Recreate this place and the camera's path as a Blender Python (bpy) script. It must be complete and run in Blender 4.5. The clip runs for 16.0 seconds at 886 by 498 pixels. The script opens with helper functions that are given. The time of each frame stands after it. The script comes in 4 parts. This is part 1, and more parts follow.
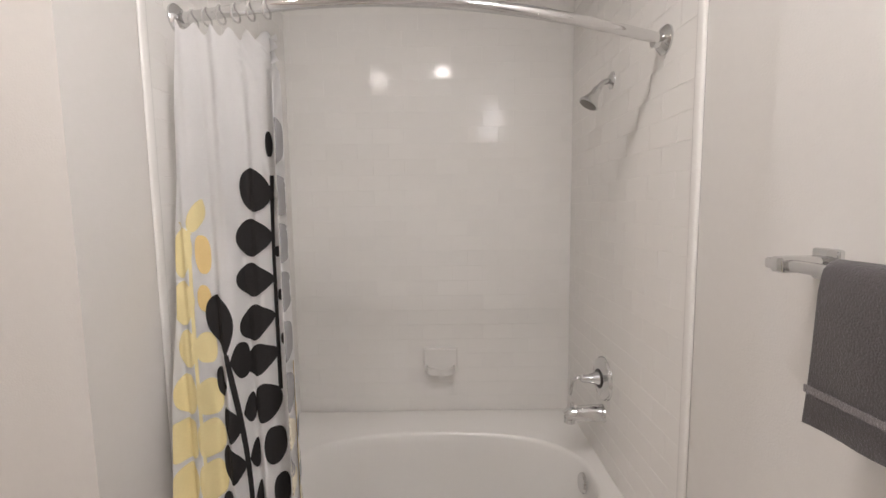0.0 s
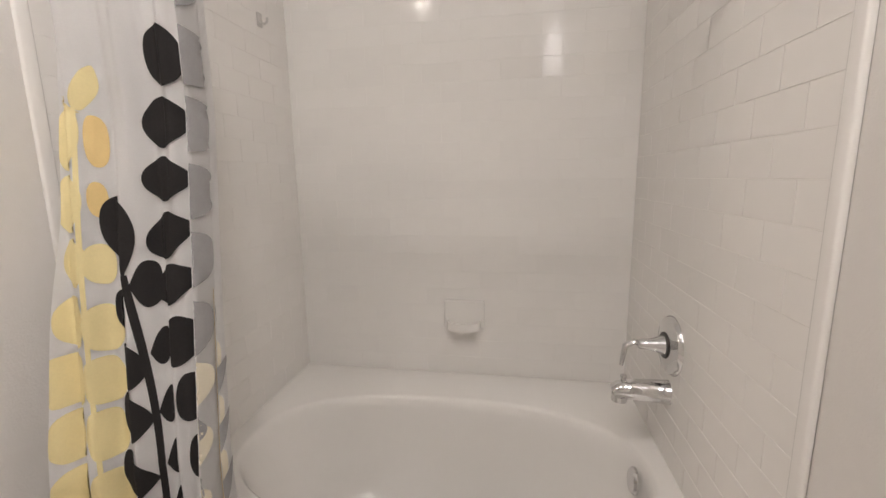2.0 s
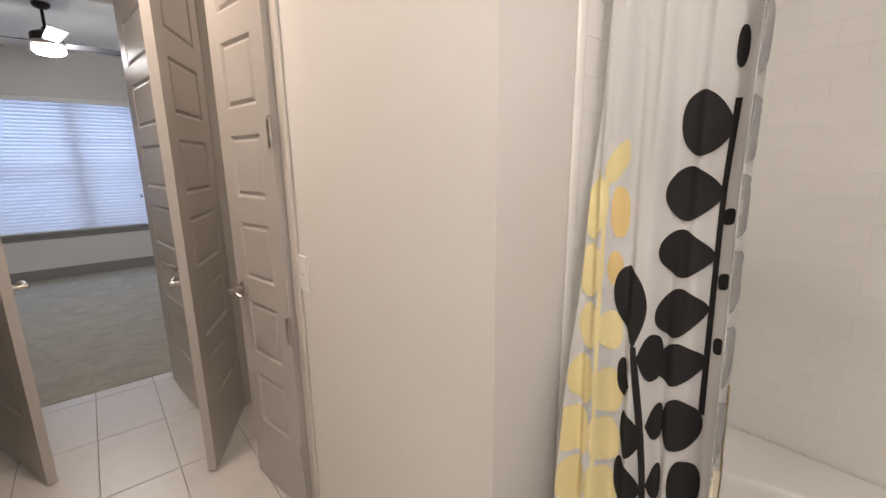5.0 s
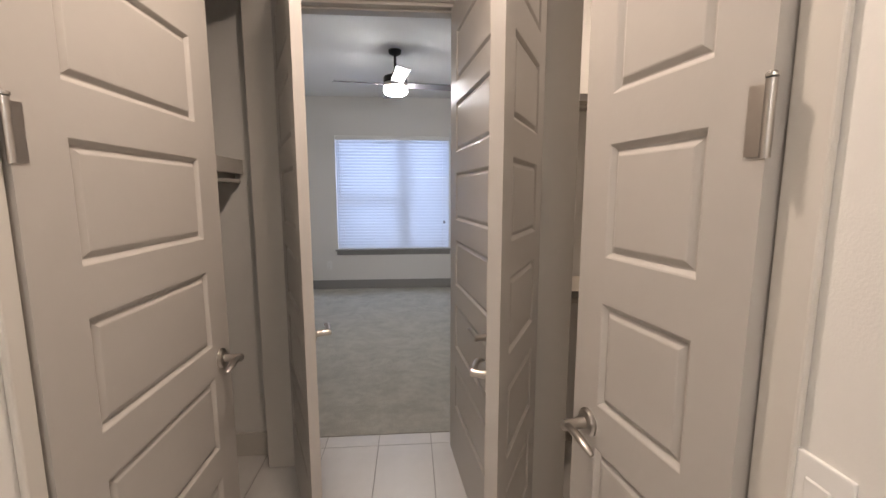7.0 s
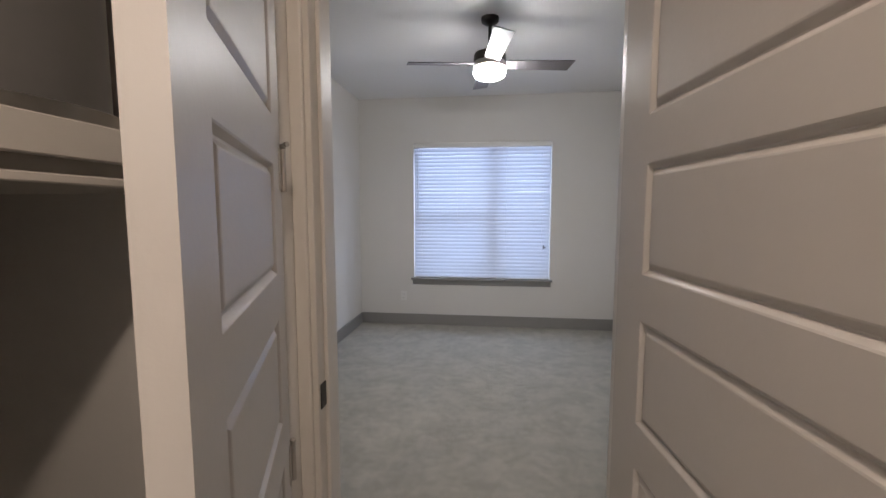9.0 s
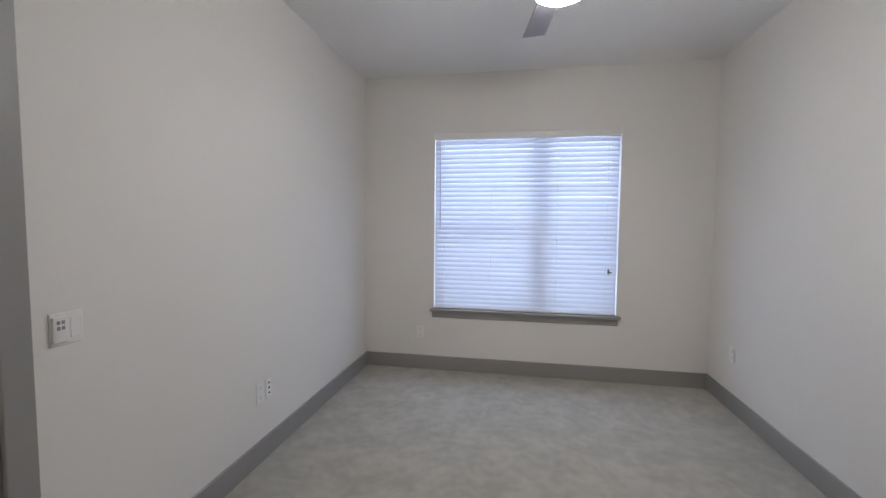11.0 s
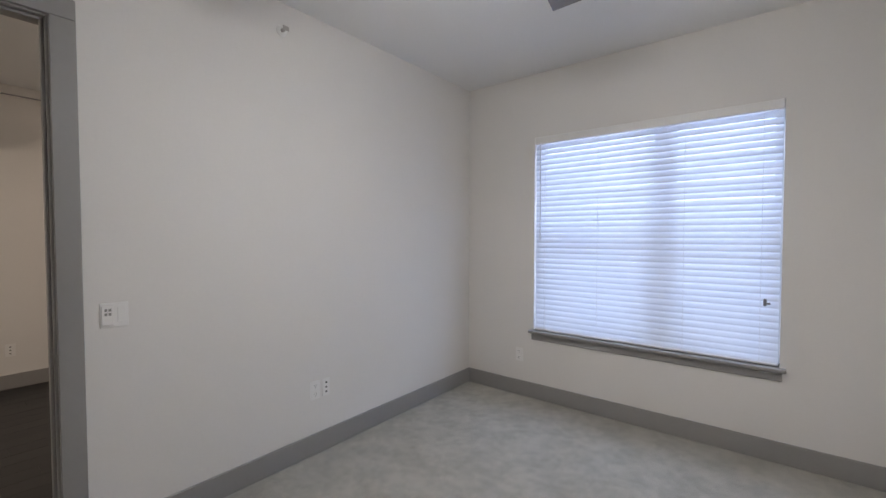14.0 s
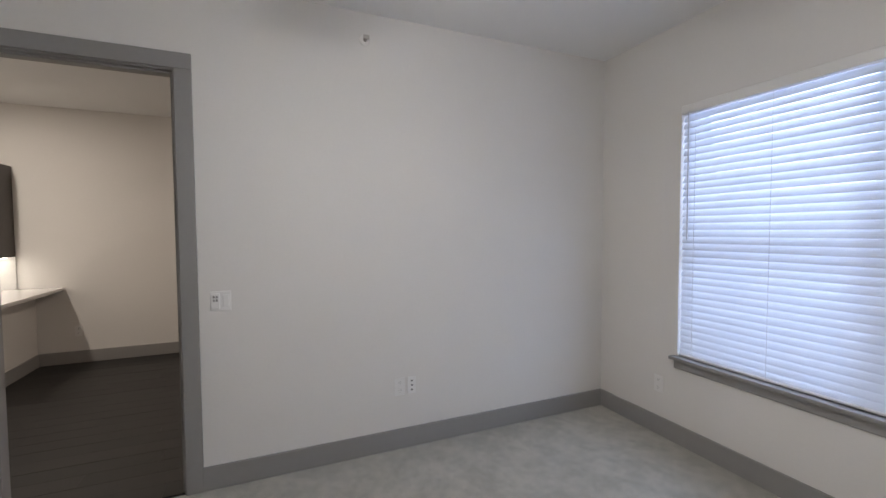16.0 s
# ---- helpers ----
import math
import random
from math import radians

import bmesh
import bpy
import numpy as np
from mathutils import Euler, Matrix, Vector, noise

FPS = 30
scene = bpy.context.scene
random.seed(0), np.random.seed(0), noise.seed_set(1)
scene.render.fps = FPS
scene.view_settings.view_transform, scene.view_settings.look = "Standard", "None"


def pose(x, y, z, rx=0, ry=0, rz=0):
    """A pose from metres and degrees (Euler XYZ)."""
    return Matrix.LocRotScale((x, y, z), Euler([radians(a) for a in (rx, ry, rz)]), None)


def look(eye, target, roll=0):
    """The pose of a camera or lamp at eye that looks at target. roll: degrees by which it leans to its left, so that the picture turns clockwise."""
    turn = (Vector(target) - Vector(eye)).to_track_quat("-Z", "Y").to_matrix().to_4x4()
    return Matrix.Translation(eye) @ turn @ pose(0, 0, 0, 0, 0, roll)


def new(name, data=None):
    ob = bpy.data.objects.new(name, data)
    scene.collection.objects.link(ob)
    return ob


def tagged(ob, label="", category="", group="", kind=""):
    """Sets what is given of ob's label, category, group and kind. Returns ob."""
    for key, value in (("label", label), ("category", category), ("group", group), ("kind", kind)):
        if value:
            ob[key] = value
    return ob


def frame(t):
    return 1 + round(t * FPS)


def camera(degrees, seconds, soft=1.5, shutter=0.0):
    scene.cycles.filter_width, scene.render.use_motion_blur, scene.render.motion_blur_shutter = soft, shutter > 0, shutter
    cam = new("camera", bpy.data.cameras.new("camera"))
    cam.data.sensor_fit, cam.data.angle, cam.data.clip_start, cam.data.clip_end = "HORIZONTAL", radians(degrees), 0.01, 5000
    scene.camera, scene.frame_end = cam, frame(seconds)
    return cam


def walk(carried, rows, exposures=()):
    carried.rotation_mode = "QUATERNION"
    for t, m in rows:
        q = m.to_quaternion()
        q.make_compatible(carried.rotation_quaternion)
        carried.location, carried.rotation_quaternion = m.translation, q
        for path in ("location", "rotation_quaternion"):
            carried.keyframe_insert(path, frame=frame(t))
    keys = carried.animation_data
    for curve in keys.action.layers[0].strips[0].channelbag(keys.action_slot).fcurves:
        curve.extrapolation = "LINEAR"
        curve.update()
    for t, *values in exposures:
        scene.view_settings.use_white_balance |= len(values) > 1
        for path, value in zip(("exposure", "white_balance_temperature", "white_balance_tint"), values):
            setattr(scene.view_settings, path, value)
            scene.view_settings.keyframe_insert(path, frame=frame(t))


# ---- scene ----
cam = camera(93.7, 16.0)
PATH = [
    (0, (1.443, -7.265, 1.408), (3.434, -7.269, 1.218), -0.7),
    (0.5, (1.583, -7.334, 1.397), (3.571, -7.228, 1.212), -0.7),
    (1, (1.696, -7.389, 1.357), (3.678, -7.179, 1.183), -0.9),
    (1.5, (1.774, -7.429, 1.285), (3.741, -7.129, 1.083), -0.9),
    (2, (1.79, -7.436, 1.23), (3.733, -7.102, 0.891), -0.9),
    (2.5, (1.784, -7.417, 1.21), (3.695, -7.078, 0.726), -0.9),
    (3, (1.768, -7.404, 1.249), (3.651, -7.027, 0.69), -0.9),
    (3.5, (1.719, -7.395, 1.322), (3.542, -6.785, 0.773), -1.1),
    (4, (1.696, -7.35, 1.373), (3.392, -6.454, 0.808), -0.6),
    (4.5, (1.702, -7.251, 1.394), (3.209, -6.03, 0.904), -0.6),
    (5, (1.692, -7.062, 1.405), (2.951, -5.565, 0.988), -0.7),
    (5.2, (1.696, -6.986, 1.411), (2.854, -5.403, 1.019), -0.6),
    (7.3, (1.731, -5.945, 1.409), (1.759, -3.962, 1.146), 0.0),
    (7.5, (1.726, -5.83, 1.41), (1.685, -3.847, 1.152), -0.0),
    (8, (1.692, -5.544, 1.41), (1.533, -3.565, 1.168), -0.0),
    (8.5, (1.648, -5.291, 1.408), (1.438, -3.314, 1.191), 0.1),
    (9, (1.644, -4.992, 1.409), (1.401, -3.016, 1.224), -0.0),
    (9.2, (1.647, -4.878, 1.403), (1.394, -2.902, 1.225), -0.0),
    (11.3, (1.436, -3.671, 1.386), (1.022, -1.717, 1.287), 0.7),
    (11.5, (1.473, -3.594, 1.366), (1.003, -1.652, 1.286), 0.6),
    (12, (1.534, -3.404, 1.366), (0.96, -1.489, 1.294), 0.6),
    (12.5, (1.678, -3.293, 1.362), (0.928, -1.44, 1.302), 0.5),
    (13, (1.906, -3.262, 1.399), (0.961, -1.501, 1.334), 0.1),
    (13.5, (2.091, -3.264, 1.383), (0.987, -1.597, 1.32), 0.1),
    (14, (2.263, -3.228, 1.386), (1.015, -1.666, 1.323), 0.0),
    (14.5, (2.41, -3.134, 1.413), (0.996, -1.721, 1.342), -0.2),
    (15, (2.455, -2.991, 1.401), (0.908, -1.725, 1.327), 0.1),
    (15.5, (2.526, -2.738, 1.424), (0.814, -1.709, 1.336), -0.2),
    (16, (2.555, -2.48, 1.416), (0.718, -1.695, 1.329), -0.3),
]
walk(cam, [(t, look(eye, target, roll)) for t, eye, target, roll in PATH],
     [(0, -0.26, 6080, 11), (2, -0.20, 6280, 11), (3.2, -0.18, 6440, 10), (4.4, -0.20, 6500, 10), (5.2, -0.16, 6500, 10), (7.3, -0.06, 6500, 10),
      (8.6, -0.08, 6500, 10), (9.2, -0.13, 6450, 10), (11.3, 0.06, 6500, 10), (16, 0.09, 6500, 10)])

# ---- world, light and exposure ----
world = bpy.data.worlds.new("world")
scene.world = world
world.use_nodes = True
wn = world.node_tree.nodes
sky = wn.new("ShaderNodeTexSky")
sky.sky_type, sky.sun_disc = "NISHITA", False
sky.sun_elevation, sky.sun_rotation = radians(35), radians(200)
wn["Background"].inputs["Strength"].default_value = 0.12
world.node_tree.links.new(sky.outputs["Color"], wn["Background"].inputs["Color"])

H = 2.74            # ceiling height
HB = 2.50           # lower ceiling of hall, closets and bathroom


def area_lamp(name, m, size, size_y, watts, color, shape="RECTANGLE"):
    data = bpy.data.lights.new(name, "AREA")
    data.shape, data.size, data.size_y, data.energy, data.color = shape, size, size_y, watts, color
    ob = new(name, data)
    ob.matrix_world = m
    return ob


SKY_WATTS, CAN_WATTS, FAN_WATTS, LIVING_WATTS, VANITY_GLOW = 65, 6, 25, 24, 20
WARM = (1.000, 0.812, 0.672)
# sky light that falls on the window from outside
area_lamp("window_skylight", look((1.485, 0.62, 1.55), (1.485, -1, 1.2)), 1.9, 1.9, SKY_WATTS, (0.56, 0.70, 1.0))

# ---- materials ----


def mat(name, color, rough=0.5, metal=0.0, grain=0.0, grain_scale=40.0, blotch=0.0, blotch_scale=2.0, bump=0.0, bump_scale=200.0,
        coat=0.0, emit=0.0, emit_color=None, rand=0.0, spec=0.5, rough_var=0.0, sheen=0.0):
    m = bpy.data.materials.new(name)
    m.use_nodes = True
    n, l = m.node_tree.nodes, m.node_tree.links
    b = n["Principled BSDF"]
    b.inputs["Roughness"].default_value, b.inputs["Metallic"].default_value = rough, metal
    b.inputs["Coat Weight"].default_value = coat
    b.inputs["Specular IOR Level"].default_value = spec
    b.inputs["Sheen Weight"].default_value = sheen
    tc = n.new("ShaderNodeTexCoord")
    value = n.new("ShaderNodeValue")
    value.outputs[0].default_value = 1.0
    last = value.outputs[0]

    def times(out, lo, hi):
        nonlocal last
        r = n.new("ShaderNodeMapRange")
        r.inputs["To Min"].default_value, r.inputs["To Max"].default_value = lo, hi
        l.new(out, r.inputs["Value"])
        x = n.new("ShaderNodeMath")
        x.operation = "MULTIPLY"
        l.new(last, x.inputs[0]), l.new(r.outputs[0], x.inputs[1])
        last = x.outputs[0]

    if grain:
        t = n.new("ShaderNodeTexNoise")
        t.inputs["Scale"].default_value, t.inputs["Detail"].default_value = grain_scale, 6
        l.new(tc.outputs["Object"], t.inputs["Vector"])
        times(t.outputs["Fac"], 1 - grain, 1 + grain)
    if blotch:
        t = n.new("ShaderNodeTexNoise")
        t.inputs["Scale"].default_value, t.inputs["Detail"].default_value = blotch_scale, 3
        l.new(tc.outputs["Object"], t.inputs["Vector"])
        times(t.outputs["Fac"], 1 - blotch, 1 + blotch)
        if rough_var:
            r = n.new("ShaderNodeMapRange")
            r.inputs["To Min"].default_value, r.inputs["To Max"].default_value = rough - rough_var, rough + rough_var
            l.new(t.outputs["Fac"], r.inputs["Value"]), l.new(r.outputs[0], b.inputs["Roughness"])
    if rand:
        oi = n.new("ShaderNodeObjectInfo")
        times(oi.outputs["Random"], 1 - rand, 1 + rand)
    mix = n.new("ShaderNodeVectorMath")
    mix.operation = "SCALE"
    mix.inputs[0].default_value = color
    l.new(last, mix.inputs["Scale"]), l.new(mix.outputs[0], b.inputs["Base Color"])
    if bump:
        t = n.new("ShaderNodeTexNoise")
        t.inputs["Scale"].default_value, t.inputs["Detail"].default_value = bump_scale, 4
        l.new(tc.outputs["Object"], t.inputs["Vector"])
        bp = n.new("ShaderNodeBump")
        bp.inputs["Strength"].default_value, bp.inputs["Distance"].default_value = bump, 0.002
        l.new(t.outputs["Fac"], bp.inputs["Height"]), l.new(bp.outputs[0], b.inputs["Normal"])
    if emit:
        b.inputs["Emission Color"].default_value = (*(emit_color or color), 1)
        b.inputs["Emission Strength"].default_value = emit
    return m


WALL = mat("wall_paint", (0.745, 0.722, 0.692), 0.62, grain=0.02, grain_scale=60, blotch=0.03, blotch_scale=1.5, bump=0.25, bump_scale=260, spec=0.3)
CEIL = mat("ceiling_paint", (0.84, 0.835, 0.83), 0.8, grain=0.02, grain_scale=50, blotch=0.02, bump=0.35, bump_scale=180, spec=0.2)
TRIM_GREY = mat("grey_trim_paint", (0.285, 0.276, 0.267), 0.45, grain=0.03, blotch=0.04, bump=0.08)
TRIM_LIGHT = mat("light_trim_paint", (0.60, 0.565, 0.52), 0.42, grain=0.02, blotch=0.03, bump=0.08)
DOOR = mat("door_paint", (0.455, 0.425, 0.395), 0.36, grain=0.025, grain_scale=30, blotch=0.03, bump=0.12, bump_scale=90)
NICKEL = mat("brushed_nickel", (0.50, 0.47, 0.44), 0.28, 1.0, grain=0.04, grain_scale=120)
CHROME = mat("chrome", (0.72, 0.72, 0.72), 0.08, 1.0, grain=0.02, blotch=0.03)
DARK_METAL = mat("dark_bronze", (0.05, 0.045, 0.042), 0.35, 0.9, grain=0.05)
TUB = mat("tub_acrylic", (0.86, 0.84, 0.81), 0.16, grain=0.01, blotch=0.02, coat=0.3)
TILE = mat("white_glazed_tile", (0.86, 0.84, 0.81), 0.11, spec=0.2, grain=0.015, grain_scale=20, blotch=0.02, rand=0.012, bump=0.04, bump_scale=25)
VANITY = mat("opal_glass", (0.9, 0.88, 0.85), 0.4, emit=VANITY_GLOW, emit_color=(1.0, 0.955, 0.92))
GROUT = mat("wall_grout", (0.86, 0.84, 0.805), 0.8, grain=0.05, blotch=0.04)
FTILE = mat("floor_porcelain", (0.60, 0.575, 0.55), 0.32, grain=0.05, grain_scale=18, blotch=0.06, blotch_scale=4, rand=0.04, bump=0.06, bump_scale=60)
FGROUT = mat("floor_grout", (0.33, 0.31, 0.29), 0.85, grain=0.1, blotch=0.06)
PLASTIC = mat("white_plastic", (0.80, 0.785, 0.765), 0.4, grain=0.01, blotch=0.02)
DARK_SLOT = mat("dark_slot", (0.03, 0.03, 0.03), 0.6)
BLADE = mat("fan_blade", (0.16, 0.145, 0.15), 0.35, grain=0.08, grain_scale=25, blotch=0.05)
GLOW = mat("fan_dome_glass", (0.9, 0.87, 0.8), 0.4, emit=FAN_WATTS * 4.4, emit_color=(0.98, 0.965, 0.965))
CAN_GLOW = mat("can_lens", (0.9, 0.87, 0.8), 0.4, emit=14.0, emit_color=(1.0, 0.82, 0.62))
BRIGHT = mat("under_cabinet_lens", (0.9, 0.9, 0.85), 0.4, emit=6.0, emit_color=(1.0, 0.93, 0.82))
CLEAR = mat("clear_plastic", (0.62, 0.60, 0.58), 0.2)
VINYL = mat("window_vinyl", (0.75, 0.75, 0.76), 0.4, grain=0.01)
CLOTH = mat("curtain_cloth", (0.93, 0.92, 0.915), 0.85, grain=0.03, grain_scale=300, blotch=0.02, bump=0.3, bump_scale=500, spec=0.15, sheen=0.2)
P_BLACK = mat("print_black", (0.028, 0.026, 0.026), 0.85, grain=0.15, grain_scale=250, spec=0.15)
P_YELLOW = mat("print_yellow", (0.78, 0.67, 0.36), 0.85, grain=0.06, grain_scale=250, blotch=0.06, blotch_scale=9, spec=0.15)
P_OCHRE = mat("print_ochre", (0.72, 0.54, 0.25), 0.85, grain=0.06, grain_scale=250, spec=0.15)
P_GREY = mat("print_grey", (0.36, 0.355, 0.36), 0.85, grain=0.08, grain_scale=250, blotch=0.08, blotch_scale=30, spec=0.15)
P_PALE = mat("print_cream", (0.80, 0.74, 0.60), 0.85, grain=0.05, grain_scale=250, blotch=0.05, blotch_scale=12, spec=0.15)
TOWEL = mat("grey_towel", (0.215, 0.195, 0.20), 0.95, grain=0.25, grain_scale=350, blotch=0.12, blotch_scale=12, bump=1.0, bump_scale=420, spec=0.1, sheen=0.5)
WOOD = mat("dark_wood_plank", (0.018, 0.0168, 0.0165), 0.48, grain=0.3, grain_scale=14, blotch=0.25, blotch_scale=3, rand=0.25)
CABINET = mat("espresso_cabinet", (0.045, 0.036, 0.03), 0.4, grain=0.15, grain_scale=20, blotch=0.1)
COUNTER = mat("pale_quartz", (0.72, 0.70, 0.68), 0.2, grain=0.05, grain_scale=60, blotch=0.03)
TANK = mat("grey_tank_enamel", (0.16, 0.155, 0.15), 0.35, grain=0.05, blotch=0.06)
PAN = mat("aluminium_pan", (0.55, 0.53, 0.50), 0.35, 1.0, grain=0.05, blotch=0.06)
SHELF = mat("melamine_shelf", (0.62, 0.57, 0.50), 0.5, grain=0.02, blotch=0.03)
SHELF_EDGE = mat("grey_shelf_edge", (0.20, 0.185, 0.17), 0.5, grain=0.05)
OUTSIDE = mat("outside_render", (0.35, 0.36, 0.38), 0.9, grain=0.1, blotch=0.1)


def carpet_material():
    m = bpy.data.materials.new("grey_carpet")
    m.use_nodes = True
    n, l = m.node_tree.nodes, m.node_tree.links
    b = n["Principled BSDF"]
    b.inputs["Roughness"].default_value, b.inputs["Specular IOR Level"].default_value, b.inputs["Sheen Weight"].default_value = 1.0, 0.05, 0.3
    tc = n.new("ShaderNodeTexCoord")
    big, mid, fine = (n.new("ShaderNodeTexNoise") for _ in range(3))
    for t, s, d in ((big, 5.5, 6), (mid, 17.0, 8), (fine, 330.0, 3)):
        t.inputs["Scale"].default_value, t.inputs["Detail"].default_value = s, d
        l.new(tc.outputs["Object"], t.inputs["Vector"])
    ramp = n.new("ShaderNodeValToRGB")
    ramp.color_ramp.elements[0].position, ramp.color_ramp.elements[1].position = 0.40, 0.595
    ramp.color_ramp.elements[0].color, ramp.color_ramp.elements[1].color = (0.355, 0.337, 0.293, 1), (0.455, 0.435, 0.380, 1)
    mix = n.new("ShaderNodeMath")
    mix.operation = "MULTIPLY_ADD"
    mix.inputs[1].default_value = 0.45
    half = n.new("ShaderNodeMath")
    half.operation = "MULTIPLY"
    half.inputs[1].default_value = 0.55
    l.new(big.outputs["Fac"], half.inputs[0])
    l.new(mid.outputs["Fac"], mix.inputs[0]), l.new(half.outputs[0], mix.inputs[2]), l.new(mix.outputs[0], ramp.inputs["Fac"])
    fr = n.new("ShaderNodeMapRange")
    fr.inputs["From Min"].default_value, fr.inputs["From Max"].default_value = 0.3, 0.7
    fr.inputs["To Min"].default_value, fr.inputs["To Max"].default_value = 0.7, 1.25
    l.new(fine.outputs["Fac"], fr.inputs["Value"])
    sc = n.new("ShaderNodeVectorMath")
    sc.operation = "SCALE"
    l.new(ramp.outputs["Color"], sc.inputs[0]), l.new(fr.outputs[0], sc.inputs["Scale"]), l.new(sc.outputs[0], b.inputs["Base Color"])
    bp = n.new("ShaderNodeBump")
    bp.inputs["Strength"].default_value, bp.inputs["Distance"].default_value = 0.9, 0.006
    l.new(fine.outputs["Fac"], bp.inputs["Height"]), l.new(bp.outputs[0], b.inputs["Normal"])
    return m


def slat_material():
    m = bpy.data.materials.new("blind_slat")
    m.use_nodes = True
    n, l = m.node_tree.nodes, m.node_tree.links
    b = n["Principled BSDF"]
    b.inputs["Base Color"].default_value, b.inputs["Roughness"].default_value = (0.80, 0.80, 0.81, 1), 0.45
    tr = n.new("ShaderNodeBsdfTranslucent")
    tr.inputs["Color"].default_value = (0.80, 0.84, 0.92, 1)
    mx = n.new("ShaderNodeMixShader")
    mx.inputs[0].default_value = 0.34
    l.new(b.outputs[0], mx.inputs[1]), l.new(tr.outputs[0], mx.inputs[2])
    l.new(mx.outputs[0], n["Material Output"].inputs["Surface"])
    return m


def glass_material():
    m = bpy.data.materials.new("window_glass")
    m.use_nodes = True
    b = m.node_tree.nodes["Principled BSDF"]
    b.inputs["Transmission Weight"].default_value, b.inputs["Roughness"].default_value, b.inputs["IOR"].default_value = 1.0, 0.0, 1.45
    return m


CARPET, SLAT, GLASS = carpet_material(), slat_material(), glass_material()

# ---- building blocks ----


def bm_box(bm, x0, x1, y0, y1, z0, z1):
    """A box, added to bm; returns its vertices."""
    v = [bm.verts.new((x, y, z)) for z in (z0, z1) for x, y in ((x0, y0), (x1, y0), (x1, y1), (x0, y1))]
    for f in ((3, 2, 1, 0), (4, 5, 6, 7), (0, 1, 5, 4), (1, 2, 6, 5), (2, 3, 7, 6), (3, 0, 4, 7)):
        bm.faces.new([v[i] for i in f])
    return v


def bm_bevel_box(bm, x0, x1, y0, y1, z0, z1, r=0.004, seg=2):
    b2 = bmesh.new()
    bm_box(b2, x0, x1, y0, y1, z0, z1)
    bmesh.ops.bevel(b2, geom=list(b2.edges), offset=r, segments=seg, affect="EDGES", profile=0.5)
    tmp = bpy.data.meshes.new("tmp")
    b2.to_mesh(tmp)
    b2.free()
    bm.from_mesh(tmp)
    bpy.data.meshes.remove(tmp)


def bm_lathe(bm, profile, m=Matrix(), seg=32):
    """Turn (radius, z) pairs about z, then place by m."""
    rings = []
    for r, z in profile:
        rings.append([bm.verts.new(m @ Vector((r * math.cos(2 * math.pi * i / seg), r * math.sin(2 * math.pi * i / seg), z))) for i in range(seg)])
    for a, b in zip(rings, rings[1:]):
        for i in range(seg):
            j = (i + 1) % seg
            bm.faces.new((a[i], a[j], b[j], b[i]))
    bm.faces.new(list(reversed(rings[0])))
    bm.faces.new(rings[-1])


def bm_tube(bm, pts, radius, seg=12, flat=1.0):
    """A round bar along points; radius may be a list; flat squashes it across its second axis."""
    rr = radius if isinstance(radius, (list, tuple)) else [radius] * len(pts)
    pts = [Vector(p) for p in pts]
    rings, up = [], Vector((0, 0, 1))
    for i, p in enumerate(pts):
        d = (pts[min(i + 1, len(pts) - 1)] - pts[max(i - 1, 0)]).normalized()
        s = d.cross(up)
        s = s.normalized() if s.length > 0.05 else Vector((1, 0, 0))
        u = s.cross(d).normalized()
        rings.append([bm.verts.new(p + rr[i] * (math.cos(2 * math.pi * k / seg) * s + flat * math.sin(2 * math.pi * k / seg) * u)) for k in range(seg)])
    for a, b in zip(rings, rings[1:]):
        for k in range(seg):
            j = (k + 1) % seg
            bm.faces.new((a[k], a[j], b[j], b[k]))
    bm.faces.new(list(reversed(rings[0])))
    bm.faces.new(rings[-1])


def mesh_of(bm, name, material, smooth=False):
    bmesh.ops.recalc_face_normals(bm, faces=bm.faces)
    me = bpy.data.meshes.new(name)
    bm.to_mesh(me)
    bm.free()
    me.materials.append(material)
    if smooth:
        me.polygons.foreach_set("use_smooth", [True] * len(me.polygons))
        me.set_sharp_from_angle(angle=radians(38))
    return me


def part(name, bm, material, parent=None, label="", smooth=False, at=None):
    """Link a bmesh as one mesh object, under a thing or a part."""
    ob = new(name, mesh_of(bm, name, material, smooth))
    if at is not None:
        ob.matrix_basis = at
    if parent is not None:
        ob.parent = parent
    if label:
        tagged(ob, label)
    return ob


def group_at(name, m, label, category, group="", kind=""):
    ob = new(name)
    ob.matrix_basis = m
    return tagged(ob, label, category, group, kind)


def structure(name, boxes, material, label, category):
    bm = bmesh.new()
    for b in boxes:
        bm_box(bm, *b)
    return tagged(part(name, bm, material), label, category, kind="structure")


# ---- structure: walls, floors, ceilings ----
WX0, WX1, WZ0, WZ1 = 0.672, 2.300, 0.585, 2.208      # window opening
DX0, DX1, DH = 1.175, 1.976, 2.31                       # bedroom doorway
structure("wall_window", [(-0.12, WX0, 0, 0.2, 0, H), (WX1, 3.165, 0, 0.2, 0, H), (WX0, WX1, 0, 0.2, 0, WZ0), (WX0, WX1, 0, 0.2, WZ1, H)],
          WALL, "painted pale greige bedroom wall with a window opening", "wall")
LY0, LY1, LH = -3.665, -2.905, 2.255                   # doorway to the living room
structure("wall_bedroom_left", [(-0.12, 0, LY1, 0, 0, H), (-0.12, 0, -3.82, LY0, 0, H), (-0.12, 0, LY0, LY1, LH, H)],
          WALL, "painted pale greige bedroom wall with a doorway", "wall")
structure("wall_bedroom_right", [(3.045, 3.165, -3.82, 0, 0, H)], WALL, "plain painted pale greige bedroom wall", "wall")
